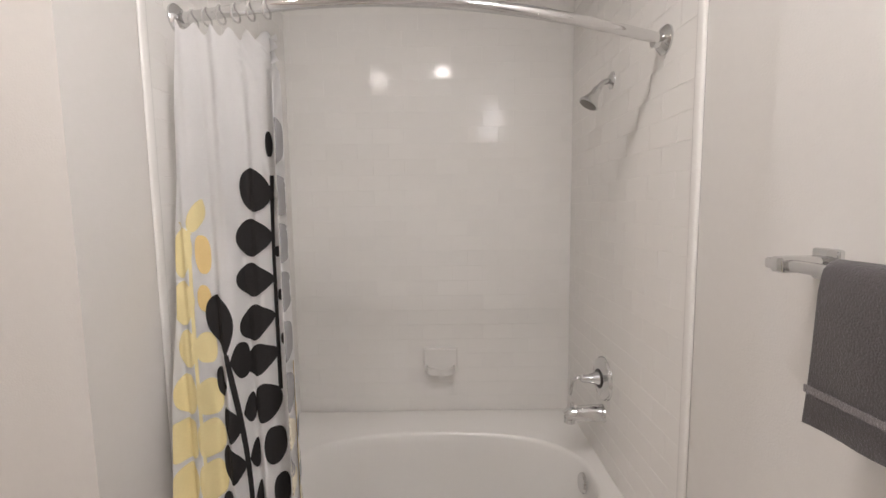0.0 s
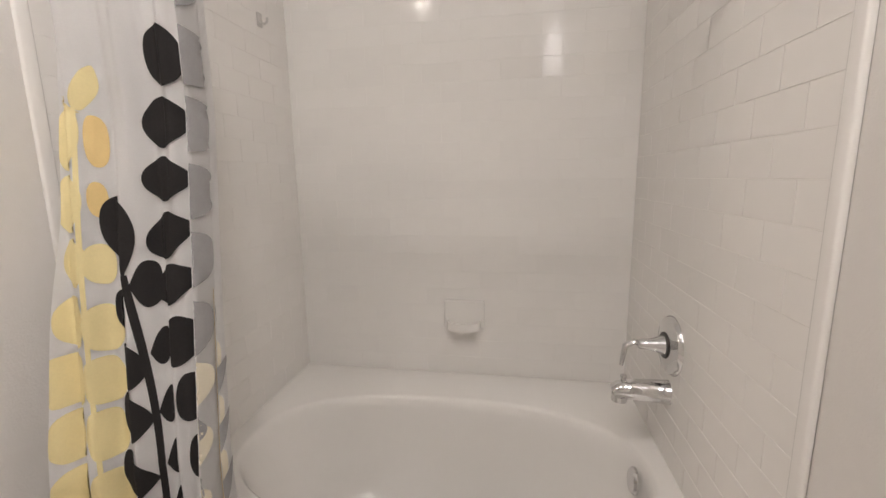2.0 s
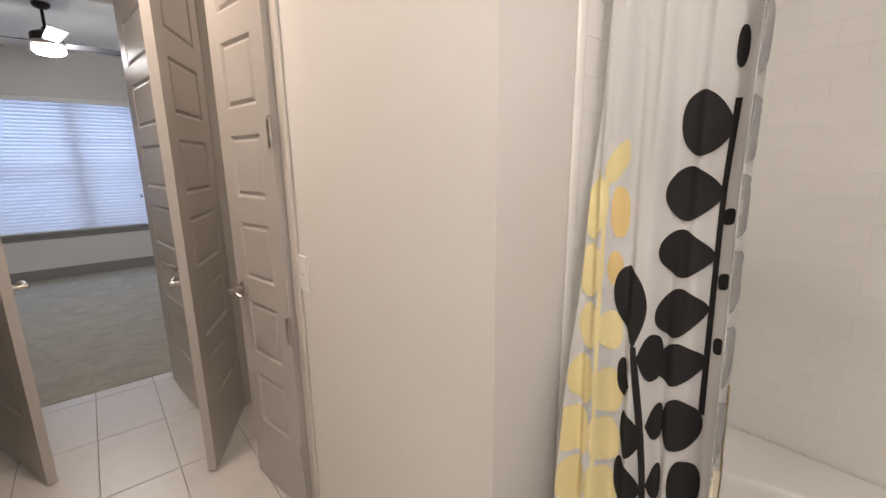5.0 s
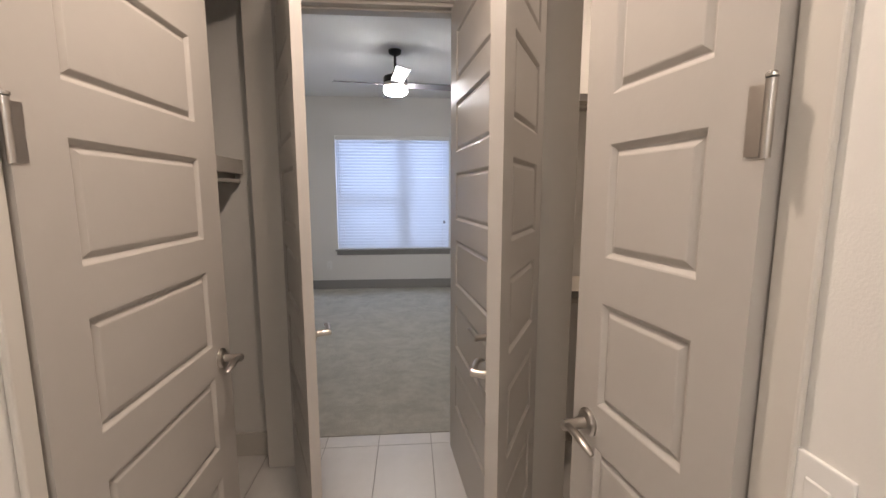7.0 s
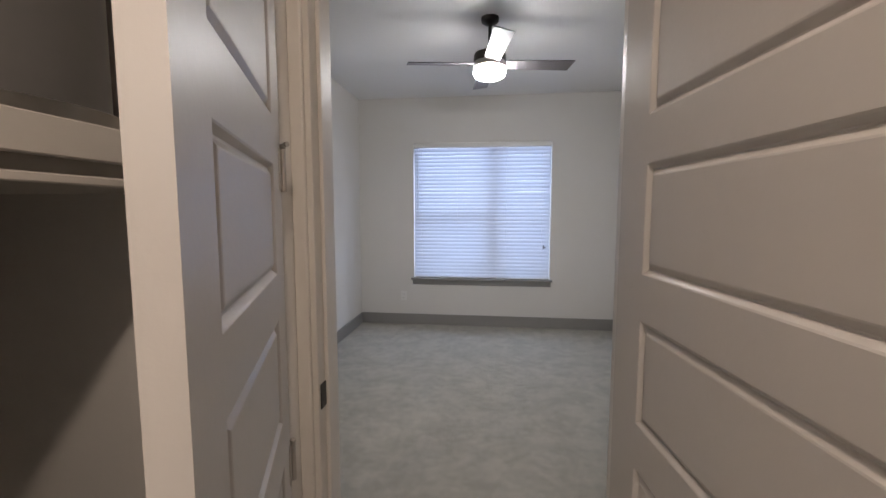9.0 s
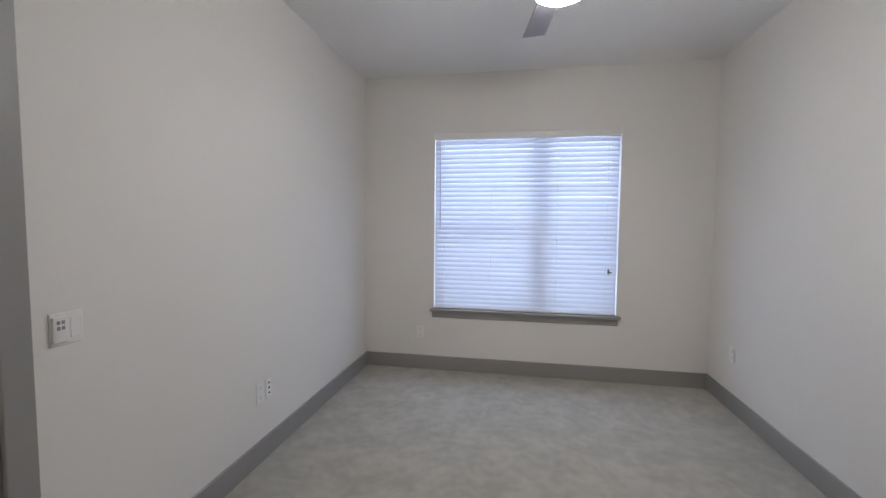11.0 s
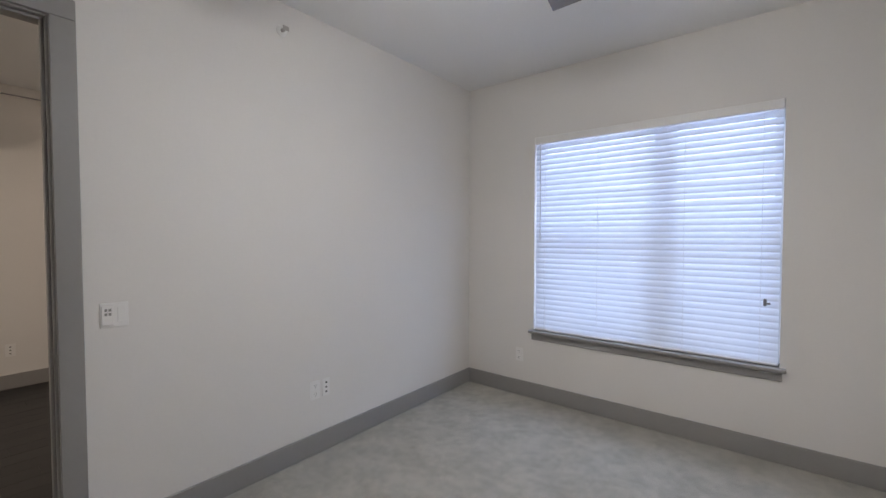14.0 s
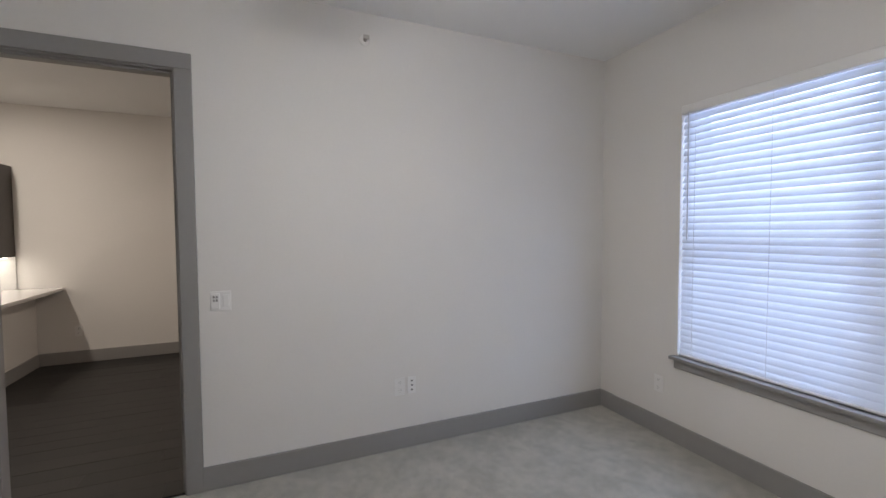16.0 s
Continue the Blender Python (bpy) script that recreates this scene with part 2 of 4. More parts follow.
structure("wall_bedroom_hall", [(-0.12, DX0, -3.955, -3.82, 0, H), (DX1, 3.43, -3.955, -3.82, 0, H), (DX0, DX1, -3.955, -3.82, DH, H)],
          WALL, "painted wall between bedroom and hall with a doorway", "wall")
UY0, UY1 = -5.447, -4.075                               # utility closet opening
structure("wall_hall_left", [(0.99, 1.125, UY1, -3.955, 0, H), (0.99, 1.125, -5.56, UY0, 0, H), (0.99, 1.125, UY0, UY1, DH, H)],
          WALL, "painted hall wall with a double-door closet opening", "wall")
CY0, CY1 = -5.610, -4.590                              # walk-in closet opening
structure("wall_hall_right", [(2.215, 2.345, CY1, -3.955, 0, H), (2.215, 2.345, -6.582, CY0, 0, H), (2.215, 2.345, CY0, CY1, DH, H)],
          WALL, "painted hall and bathroom wall with a closet opening", "wall")
structure("wall_utility_back", [(0.0, 0.1, -5.56, -3.955, 0, H)], WALL, "painted back wall of the utility closet", "wall")
structure("wall_bath_north", [(0.0, 0.99, -5.68, -5.56, 0, H)], WALL, "painted bathroom wall beside the hall", "wall")
structure("wall_bath_west", [(-0.12, 0.0, -7.98, -5.56, 0, H)], WALL, "plain painted bathroom wall", "wall")
structure("wall_bath_south", [(-0.12, 2.172, -7.98, -7.838, 0, H), (2.172, 3.5, -7.98, -7.855, 0, H)], WALL, "painted bathroom wall that carries the towel bar", "wall")
structure("wall_tub_back", [(3.3415, 3.5, -7.855, -6.582, 0, H)], GROUT, "white wall behind the bathtub", "wall")
structure("wall_tub_left", [(2.345, 3.5, -6.582, -6.47, 0, H)], WALL, "painted wall at the curtain end of the bathtub", "wall")
structure("wall_closet_right", [(3.24, 3.43, -5.75, -3.955, 0, H)], WALL, "painted side wall of the walk-in closet", "wall")
structure("wall_closet_near", [(2.345, 3.24, -5.75, -5.65, 0, H)], WALL, "painted end wall of the walk-in closet", "wall")
structure("ceiling_bedroom", [(-0.12, 3.165, -3.82, 0.2, H, H + 0.1)], CEIL, "flat white painted bedroom ceiling", "ceiling")
structure("ceiling_bath", [(0.0, 3.43, -7.9, -3.955, HB, HB + 0.1)], CEIL, "flat white painted hall and bathroom ceiling", "ceiling")

carpet = structure("floor_bedroom", [(-0.0, 3.045, -3.816, 0, -0.12, 0.0)], CARPET, "worn grey cut-pile bedroom carpet", "carpet")
tile_floor = structure("floor_hall", [(0.0, 3.42, -7.9, -3.818, -0.12, -0.004)], FGROUT, "floor of pale rectangular porcelain tiles", "floor")

# living room seen through the second doorway
structure("wall_living_far", [(-3.60, -3.13, -6.2, 0.2, 0, H)], WALL, "painted far wall of the living room", "wall")
structure("wall_living_window", [(-3.13, -0.12, 0.05, 0.2, 0, H)], WALL, "painted living room wall", "wall")
structure("wall_living_kitchen", [(-3.13, -0.12, -6.2, -6.05, 0, H)], WALL, "painted kitchen wall", "wall")
structure("wall_living_side", [(-0.24, -0.12, -6.05, -3.82, 0, H)], WALL, "painted wall between kitchen and bathroom", "wall")
structure("ceiling_living", [(-3.60, -0.12, -6.2, 0.2, H, H + 0.1)], CEIL, "flat white living room ceiling", "ceiling")
wood_floor = structure("floor_living", [(-3.60, 0.0, -6.2, 0.2, -0.12, -0.006)], WOOD, "dark stained wood plank floor", "floor")

# ---- trim ----


def baseboard(name, x0, x1, y0, y1, material, h=0.132, label="grey painted flat baseboard along the wall"):
    bm = bmesh.new()
    bm_bevel_box(bm, x0, x1, y0, y1, 0, h, 0.003, 1)
    return tagged(part(name, bm, material), label, "baseboard", kind="structure")


B = 0.014
baseboard("baseboard_window", B, 3.045 - B, -B, 0, TRIM_GREY)
baseboard("baseboard_left", 0, B, LY1 + 0.085, 0, TRIM_GREY)
baseboard("baseboard_left_end", 0, B, -3.82, LY0 - 0.085, TRIM_GREY)
baseboard("baseboard_right", 3.045 - B, 3.045, -3.82, 0, TRIM_GREY)
baseboard("baseboard_door_left", B, DX0 - 0.09, -3.82, -3.82 + B, TRIM_GREY)
baseboard("baseboard_door_right", DX1 + 0.09, 3.045 - B, -3.82, -3.82 + B, TRIM_GREY)
LT = "light painted flat baseboard along the wall"
baseboard("baseboard_switch_wall", 2.215 - B, 2.215, -6.582, CY0 - 0.07, TRIM_LIGHT, label=LT)
baseboard("baseboard_alcove", 2.215 - B, 2.42, -6.582 - B, -6.582, TRIM_LIGHT, label=LT)
baseboard("baseboard_south", 0, 2.172, -7.838, -7.838 + B, TRIM_LIGHT, label=LT)
baseboard("baseboard_utility_end", 0.1 + B, 0.99, -3.955 - B, -3.955, TRIM_LIGHT, label=LT)
baseboard("baseboard_utility_back", 0.1, 0.1 + B, -5.55, -3.955, TRIM_LIGHT, label=LT)
baseboard("baseboard_closet_end", 2.345, 3.24 - B, -3.955 - B, -3.955, TRIM_LIGHT, label=LT)
baseboard("baseboard_closet_side", 3.24 - B, 3.24, -5.65, -3.955, TRIM_LIGHT, label=LT)
baseboard("baseboard_living_far", -3.13, -3.13 + B, -6.05, 0.05, TRIM_GREY)


def casing(name, axis, wall, out, a0, a1, top, w, material, t=0.018, label="painted flat door casing"):
    """Casing on one face of a wall: two legs and a head. axis 'x': the opening runs along x on the plane y = wall."""
    holder = group_at(name, Matrix(), label, "door casing", kind="structure")
    d0, d1 = sorted((wall, wall + out * t))
    for nm, p0, p1, z0, z1 in (("casing_leg", a0 - w, a0, 0, top), ("casing_leg", a1, a1 + w, 0, top), ("casing_head", a0 - w, a1 + w, top, top + w)):
        bm = bmesh.new()
        if axis == "x":
            bm_bevel_box(bm, p0, p1, d0, d1, z0, z1, 0.004, 2)
        else:
            bm_bevel_box(bm, d0, d1, p0, p1, z0, z1, 0.004, 2)
        part(nm, bm, material, holder)
    return holder


def jamb(name, axis, a0, a1, d0, d1, top, material, t=0.02, stop=None):
    """The lining of an opening; stop: (from, to) across the wall for the door stop."""
    holder = group_at(name, Matrix(), "painted door jamb with a stop strip", "door jamb", kind="structure")
    rows = [("jamb_leg", a0, a0 + t, 0, top, d0, d1), ("jamb_leg", a1 - t, a1, 0, top, d0, d1), ("jamb_head", a0 + t, a1 - t, top - t, top, d0, d1)]
    if stop:
        rows += [("door_stop", a0 + t, a0 + t + 0.011, 0, top - t, *stop), ("door_stop", a1 - t - 0.011, a1 - t, 0, top - t, *stop),
                 ("door_stop", a0 + t + 0.011, a1 - t - 0.011, top - t - 0.011, top - t, *stop)]
    for nm, p0, p1, z0, z1, e0, e1 in rows:
        bm = bmesh.new()
        if axis == "x":
            bm_bevel_box(bm, p0, p1, e0, e1, z0, z1, 0.002, 1)
        else:
            bm_bevel_box(bm, e0, e1, p0, p1, z0, z1, 0.002, 1)
        part(nm, bm, material, holder)
    return holder


jamb("door_jamb_bedroom", "x", DX0 - 0.02, DX1 + 0.02, -3.957, -3.816, DH + 0.02, TRIM_LIGHT, 0.023, (-3.915, -3.88))
casing("door_casing_bedroom_hall", "x", -3.955, -1, DX0 - 0.012, DX1 + 0.012, DH + 0.012, 0.036, TRIM_LIGHT)
casing("door_casing_bedroom", "x", -3.82, 1, DX0 - 0.012, DX1 + 0.012, DH + 0.012, 0.083, TRIM_GREY)
jamb("door_jamb_living", "y", LY0 - 0.02, LY1 + 0.02, -0.122, 0.002, LH + 0.02, TRIM_GREY, 0.023, (-0.06, -0.025))
casing("door_casing_living", "y", 0.0, 1, LY0 - 0.005, LY1 + 0.005, LH + 0.005, 0.083, TRIM_GREY, label="grey painted flat door casing")
jamb("door_jamb_utility", "y", UY0 - 0.02, UY1 + 0.02, 0.988, 1.127, DH + 0.02, TRIM_LIGHT, 0.023)
casing("door_casing_utility", "y", 1.125, 1, UY0, UY1, DH, 0.036, TRIM_LIGHT, 0.012)
jamb("door_jamb_closet", "y", CY0 - 0.02, CY1 + 0.02, 2.213, 2.347, DH + 0.02, TRIM_LIGHT, 0.023)
casing("door_casing_closet", "y", 2.215, -1, CY0, CY1, DH, 0.06, TRIM_LIGHT, 0.012)

# ---- doors ----
T = 0.036


def lever(parent, m, flip=1):
    """A lever handle on a round rose; m places the rose, its own +y pointing away from the door, the lever along +x * flip."""
    bm = bmesh.new()
    bm_lathe(bm, [(0.031, 0), (0.031, 0.005), (0.027, 0.010), (0.013, 0.013), (0.011, 0.048), (0.0125, 0.052), (0.0125, 0.062), (0.008, 0.066)], Matrix.Rotation(radians(-90), 4, "X"), 24)
    handle = part("handle", bm, NICKEL, parent, "brushed nickel lever handle", True, m)
    bm = bmesh.new()
    pts = [(flip * (0.0 + 0.105 * u), 0.056 + 0.008 * math.sin(u * 2.6), 0.012 * math.sin(u * math.pi) - 0.004 * u) for u in (0, .15, .3, .45, .6, .75, .9, 1.0)]
    bm_tube(bm, pts, [0.0095, 0.0095, 0.009, 0.0095, 0.010, 0.0095, 0.008, 0.005], 12, 0.8)
    part("lever", bm, NICKEL, handle, "", True)
    return handle


def panel_door(name, m, w, h, stile, label, handle_side=1, handles=(1, -1), hinges=1, latch=False, lever_z=0.90):
    """A six-panel door leaf hinged at its own origin, running along +x, its thickness about y = 0."""
    door = group_at(name, m, label, "door")
    pz = [(0.304 + 0.324 * i, 0.532 + 0.324 * i) for i in range(6)]
    bm = bmesh.new()
    bm_box(bm, 0, stile, -T / 2, T / 2, 0.008, h)
    bm_box(bm, w - stile, w, -T / 2, T / 2, 0.008, h)
    edges = [0.008] + [z for p in pz for z in p] + [h]
    for i in range(0, len(edges), 2):
        bm_box(bm, stile, w - stile, -T / 2, T / 2, edges[i], edges[i + 1])
    part("leaf_frame", bm, DOOR, door)
    for z0, z1 in pz:
        bm = bmesh.new()
        d = 0.0095
        for s in (1, -1):
            loops = []
            for inset, depth in ((0, 0.0), (0.003, 0.0015), (0.011, d), (0.014, d), (0.024, 0.0030), (0.027, 0.0022)):
                loops.append([bm.verts.new((x, s * (T / 2 - depth), z)) for x, z in ((stile + inset, z0 + inset), (w - stile - inset, z0 + inset), (w - stile - inset, z1 - inset), (stile + inset, z1 - inset))])
            for a, b in zip(loops, loops[1:]):
                for i in range(4):
                    j = (i + 1) % 4
                    bm.faces.new((a[i], a[j], b[j], b[i]))
            bm.faces.new(loops[-1])
        part("panel", bm, DOOR, door)
    for s in handles:
        lever(door, pose(w - 0.062, s * T / 2, lever_z, 0, 0, 0 if s > 0 else 180), -1 if s > 0 else 1)
    if latch:
        bm = bmesh.new()
        bm_box(bm, w - 0.001, w + 0.0015, -0.013, 0.013, lever_z - 0.03, lever_z + 0.03)
        bm_box(bm, w, w + 0.010, -0.006, 0.006, lever_z - 0.009, lever_z + 0.009)
        part("latch_plate", bm, DARK_METAL, door, "dark metal latch plate")
    for z in (0.27, 0.80, 1.50, 2.08) if hinges else ():
        bm = bmesh.new()
        bm_lathe(bm, [(0.0065, z - 0.048), (0.0065, z + 0.048)], Matrix.Translation((-0.004, hinges * (T / 2 + 0.006), 0)), 12)
        bm_lathe(bm, [(0.003, z + 0.048), (0.0075, z + 0.05), (0.0075, z + 0.054), (0.004, z + 0.057)], Matrix.Translation((-0.004, hinges * (T / 2 + 0.006), 0)), 12)
        bm_box(bm, 0.0, 0.028, hinges * T / 2, hinges * (T / 2 + 0.0025), z - 0.045, z + 0.045)
        part("hinge", bm, NICKEL, door, "brushed nickel butt hinge", True)
    return door


def hinge_pose(x, y, fx, fy):
    """Door pose from its hinge to its free end on the plan."""
    return pose(x, y, 0, 0, 0, math.degrees(math.atan2(fy - y, fx - x)))


DLH = 2.292
# bedroom door, swung back into the hall
panel_door("door_bedroom", hinge_pose(1.956, -3.968, 2.038, -4.775), 0.808, DLH, 0.122, "open greige six-panel bedroom door with nickel levers", hinges=1, latch=True)
# utility closet pair
panel_door("door_utility_near", hinge_pose(1.121, -5.437, 1.121, -4.767), 0.668, DLH, 0.110, "closed greige six-panel utility closet door leaf", handles=(-1,), hinges=-1)
panel_door("door_utility_far", hinge_pose(1.142, -4.092, 1.378, -4.695), 0.648, DLH, 0.108, "greige six-panel utility closet door leaf standing ajar", handles=(1,), hinges=1)
# walk-in closet pair
panel_door("door_closet_near", hinge_pose(2.197, -5.607, 2.130, -5.20), 0.405, DLH, 0.088, "narrow greige closet door leaf, nearly closed", handles=(1,), hinges=1)
panel_door("door_closet_far", hinge_pose(2.192, -4.607, 1.943, -5.083), 0.540, DLH, 0.100, "narrow greige closet door leaf standing ajar", handles=(-1,), hinges=-1)
# strike plate on the bedroom jamb
bm = bmesh.new()
bm_bevel_box(bm, 1.1775, 1.1815, -3.948, -3.908, 0.865, 0.935, 0.001, 1)
bm_box(bm, 1.1810, 1.1822, -3.938, -3.918, 0.885, 0.915)
tagged(part("strike_plate", bm, DARK_METAL), "dark metal strike plate on the door jamb", "strike plate")
# hinge-pin stop on the casing
bm = bmesh.new()
bm_tube(bm, [(1.138, -4.078, 1.555), (1.172, -4.09, 1.557), (1.176, -4.0915, 1.557), (1.182, -4.0935, 1.557)], [0.0025, 0.0025, 0.006, 0.006], 8)
tagged(part("door_stop_pin", bm, NICKEL, None, "", True), "small nickel hinge-pin door stop on the casing", "door stop")

# ---- window ----
win = group_at("window_1", Matrix(), "white vinyl double window behind a closed blind", "window", kind="structure")
for nm, b in (("window_frame", (WX0, WX0 + 0.045, 0.10, 0.17, WZ0, WZ1)), ("window_frame", (WX1 - 0.045, WX1, 0.10, 0.17, WZ0, WZ1)),
              ("window_frame", (WX0 + 0.045, WX1 - 0.045, 0.10, 0.17, WZ1 - 0.045, WZ1)), ("window_frame", (WX0 + 0.045, WX1 - 0.045, 0.10, 0.17, WZ0, WZ0 + 0.045)),
              ("mullion", (1.585, 1.68, 0.10, 0.17, WZ0 + 0.045, WZ1 - 0.045)),
              ("meeting_rail", (WX0 + 0.045, 1.56, 0.115, 0.16, 1.30, 1.36)), ("meeting_rail", (1.71, WX1 - 0.045, 0.115, 0.16, 1.315, 1.345))):
    bm = bmesh.new()
    bm_bevel_box(bm, *b, 0.004, 1)
    part(nm, bm, VINYL, win)
for x0, x1 in ((WX0 + 0.045, 1.56), (1.71, WX1 - 0.045)):
    bm = bmesh.new()
    bm_box(bm, x0, x1, 0.134, 0.138, WZ0 + 0.045, WZ1 - 0.045)
    part("pane", bm, GLASS, win).visible_shadow = False
bm = bmesh.new()
bm_bevel_box(bm, WX0 - 0.032, WX1 + 0.032, -0.045, 0.10, WZ0 - 0.022, WZ0, 0.004, 2)
sill = part("window_sill", bm, TRIM_GREY, win, "grey painted window sill")
bm = bmesh.new()
bm_bevel_box(bm, WX0 - 0.015, WX1 + 0.015, -0.014, 0.0, WZ0 - 0.082, WZ0 - 0.022, 0.003, 1)
part("apron", bm, TRIM_GREY, win, "grey painted apron under the sill")

blind = group_at("window_blind", Matrix(), "closed white horizontal slat blind with a bent slat", "blind")
bm = bmesh.new()
bm_bevel_box(bm, WX0 + 0.004, WX1 - 0.004, -0.006, 0.052, WZ1 - 0.058, WZ1 - 0.002, 0.004, 2)
part("headrail", bm, PLASTIC, blind, "white headrail")
NS, Z_TOP, Z_BOT = 36, WZ1 - 0.082, WZ0 + 0.035
slat_bm = bmesh.new()
prof = [(0.025 * u, 0.0030 * (1 - u * u)) for u in (-1, -0.6, -0.2, 0.2, 0.6, 1)]
rows = []
for x in (WX0 + 0.008, WX1 - 0.008):
    rows.append([slat_bm.verts.new((x, a, c)) for a, c in prof] + [slat_bm.verts.new((x, a, c - 0.0022)) for a, c in reversed(prof)])
k = len(rows[0])
for i in range(k):
    slat_bm.faces.new((rows[0][i], rows[0][(i + 1) % k], rows[1][(i + 1) % k], rows[1][i]))
slat_bm.faces.new(rows[0]), slat_bm.faces.new(list(reversed(rows[1])))
slat_mesh = mesh_of(slat_bm, "slat", SLAT)
for i in range(NS):
    o = new("slat", slat_mesh)
    o.parent = blind
    o.matrix_basis = pose(0, 0.022 + random.uniform(-0.001, 0.001), Z_TOP - (Z_TOP - Z_BOT) * i / (NS - 1), 63 + random.uniform(-1.2, 1.2), random.uniform(-0.05, 0.05), 0)
bm = bmesh.new()
bm_bevel_box(bm, WX0 + 0.008, 1.60, 0.004, 0.046, WZ0 + 0.004, WZ0 + 0.018, 0.003, 1)
bm_bevel_box(bm, 1.60, WX1 - 0.008, 0.004, 0.046, WZ0 + 0.004, WZ0 + 0.018, 0.003, 1)
part("bottom_rail", bm, PLASTIC, blind, "white bottom rail")
for x in (WX0 + 0.10, 1.20, 1.78, WX1 - 0.10):
    bm = bmesh.new()
    bm_tube(bm, [(x, -0.004, WZ1 - 0.05), (x, -0.004, WZ0 + 0.01)], 0.0011, 6)
    part("ladder_cord", bm, PLASTIC, blind)
for x, z in ((WX0 + 0.055, 1.35),):
    bm = bmesh.new()
    bm_tube(bm, [(x, -0.010, WZ1 - 0.05), (x + 0.004, -0.012, 1.8), (x + 0.006, -0.012, z)], 0.004, 8)
    part("tilt_wand", bm, VINYL, blind, "clear plastic tilt wand")
bm = bmesh.new()
bm_bevel_box(bm, WX1 - 0.085, WX1 - 0.068, -0.012, -0.006, 0.955, 1.0, 0.002, 1)
bm_bevel_box(bm, WX1 - 0.070, WX1 - 0.05, -0.014, -0.006, 0.965, 0.978, 0.002, 1)
part("cord_cleat", bm, SHELF_EDGE, blind, "small grey broken slat clip")

# outside: ground and a facade opposite, far enough to be only brightness
structure("ground", [(-60, 60, 0.6, 120, -3.3, -3.2)], OUTSIDE, "pale paved ground outside the window", "ground")

# ---- bedroom things ----
FX, FY = 1.600, -1.955
fan = group_at("ceiling_fan", pose(FX, FY, H), "four-blade dark ceiling fan with a lit white dome", "ceiling fan")
bm = bmesh.new()
bm_lathe(bm, [(0.062, 0), (0.062, -0.012), (0.058, -0.03), (0.035, -0.045), (0.018, -0.05)])
part("canopy", bm, DARK_METAL, fan, "dark metal canopy", True)
bm = bmesh.new()
bm_lathe(bm, [(0.012, -0.045), (0.012, -0.205)], seg=16)
part("downrod", bm, DARK_METAL, fan, "", True)
bm = bmesh.new()
bm_lathe(bm, [(0.022, -0.19), (0.03, -0.21), (0.07, -0.225), (0.105, -0.24), (0.112, -0.258), (0.112, -0.30)], seg=40)
part("motor_housing", bm, DARK_METAL, fan, "dark metal motor housing", True)
bm = bmesh.new()
bm_lathe(bm, [(0.110, -0.30), (0.113, -0.303), (0.113, -0.328), (0.108, -0.335)], seg=40)
part("light_ring", bm, NICKEL, fan, "brushed nickel ring", True)
bm = bmesh.new()
bm_lathe(bm, [(0.110, -0.340), (0.112, -0.375), (0.104, -0.392), (0.078, -0.406), (0.04, -0.413), (0.005, -0.415)], seg=40)
part("light_dome", bm, GLOW, fan, "glowing white glass dome", True)
for a in (9, 99, 189, 279):
    bm = bmesh.new()
    n = 10
    top, bot = [], []
    for i in range(n + 1):
        u = i / n
        r = 0.10 + 0.485 * u
        hw = 0.052 + 0.012 * u
        off = 0.018 * (u > 0.99)
        top.append([bm.verts.new((r + (0 if s < 0 else -off), s * hw, 0.003)) for s in (-1, 1)])
        bot.append([bm.verts.new((r + (0 if s < 0 else -off), s * hw, -0.003)) for s in (-1, 1)])
    for i in range(n):
        bm.faces.new((top[i][0], top[i + 1][0], top[i + 1][1], top[i][1]))
        bm.faces.new((bot[i][0], bot[i][1], bot[i + 1][1], bot[i + 1][0]))
        for s in (0, 1):
            bm.faces.new((top[i][s], bot[i][s], bot[i + 1][s], top[i + 1][s]))
    bm.faces.new((top[0][0], top[0][1], bot[0][1], bot[0][0])), bm.faces.new((top[n][0], bot[n][0], bot[n][1], top[n][1]))
    blade = part("blade", bm, BLADE, fan, "", False, pose(0, 0, -0.312, 0, 0, a) @ pose(0, 0, 0, -11, 0, 0))
    bm = bmesh.new()
    bm_bevel_box(bm, 0.085, 0.185, -0.02, 0.02, 0.003, 0.008, 0.002, 1)
    part("blade_iron", bm, DARK_METAL, blade)


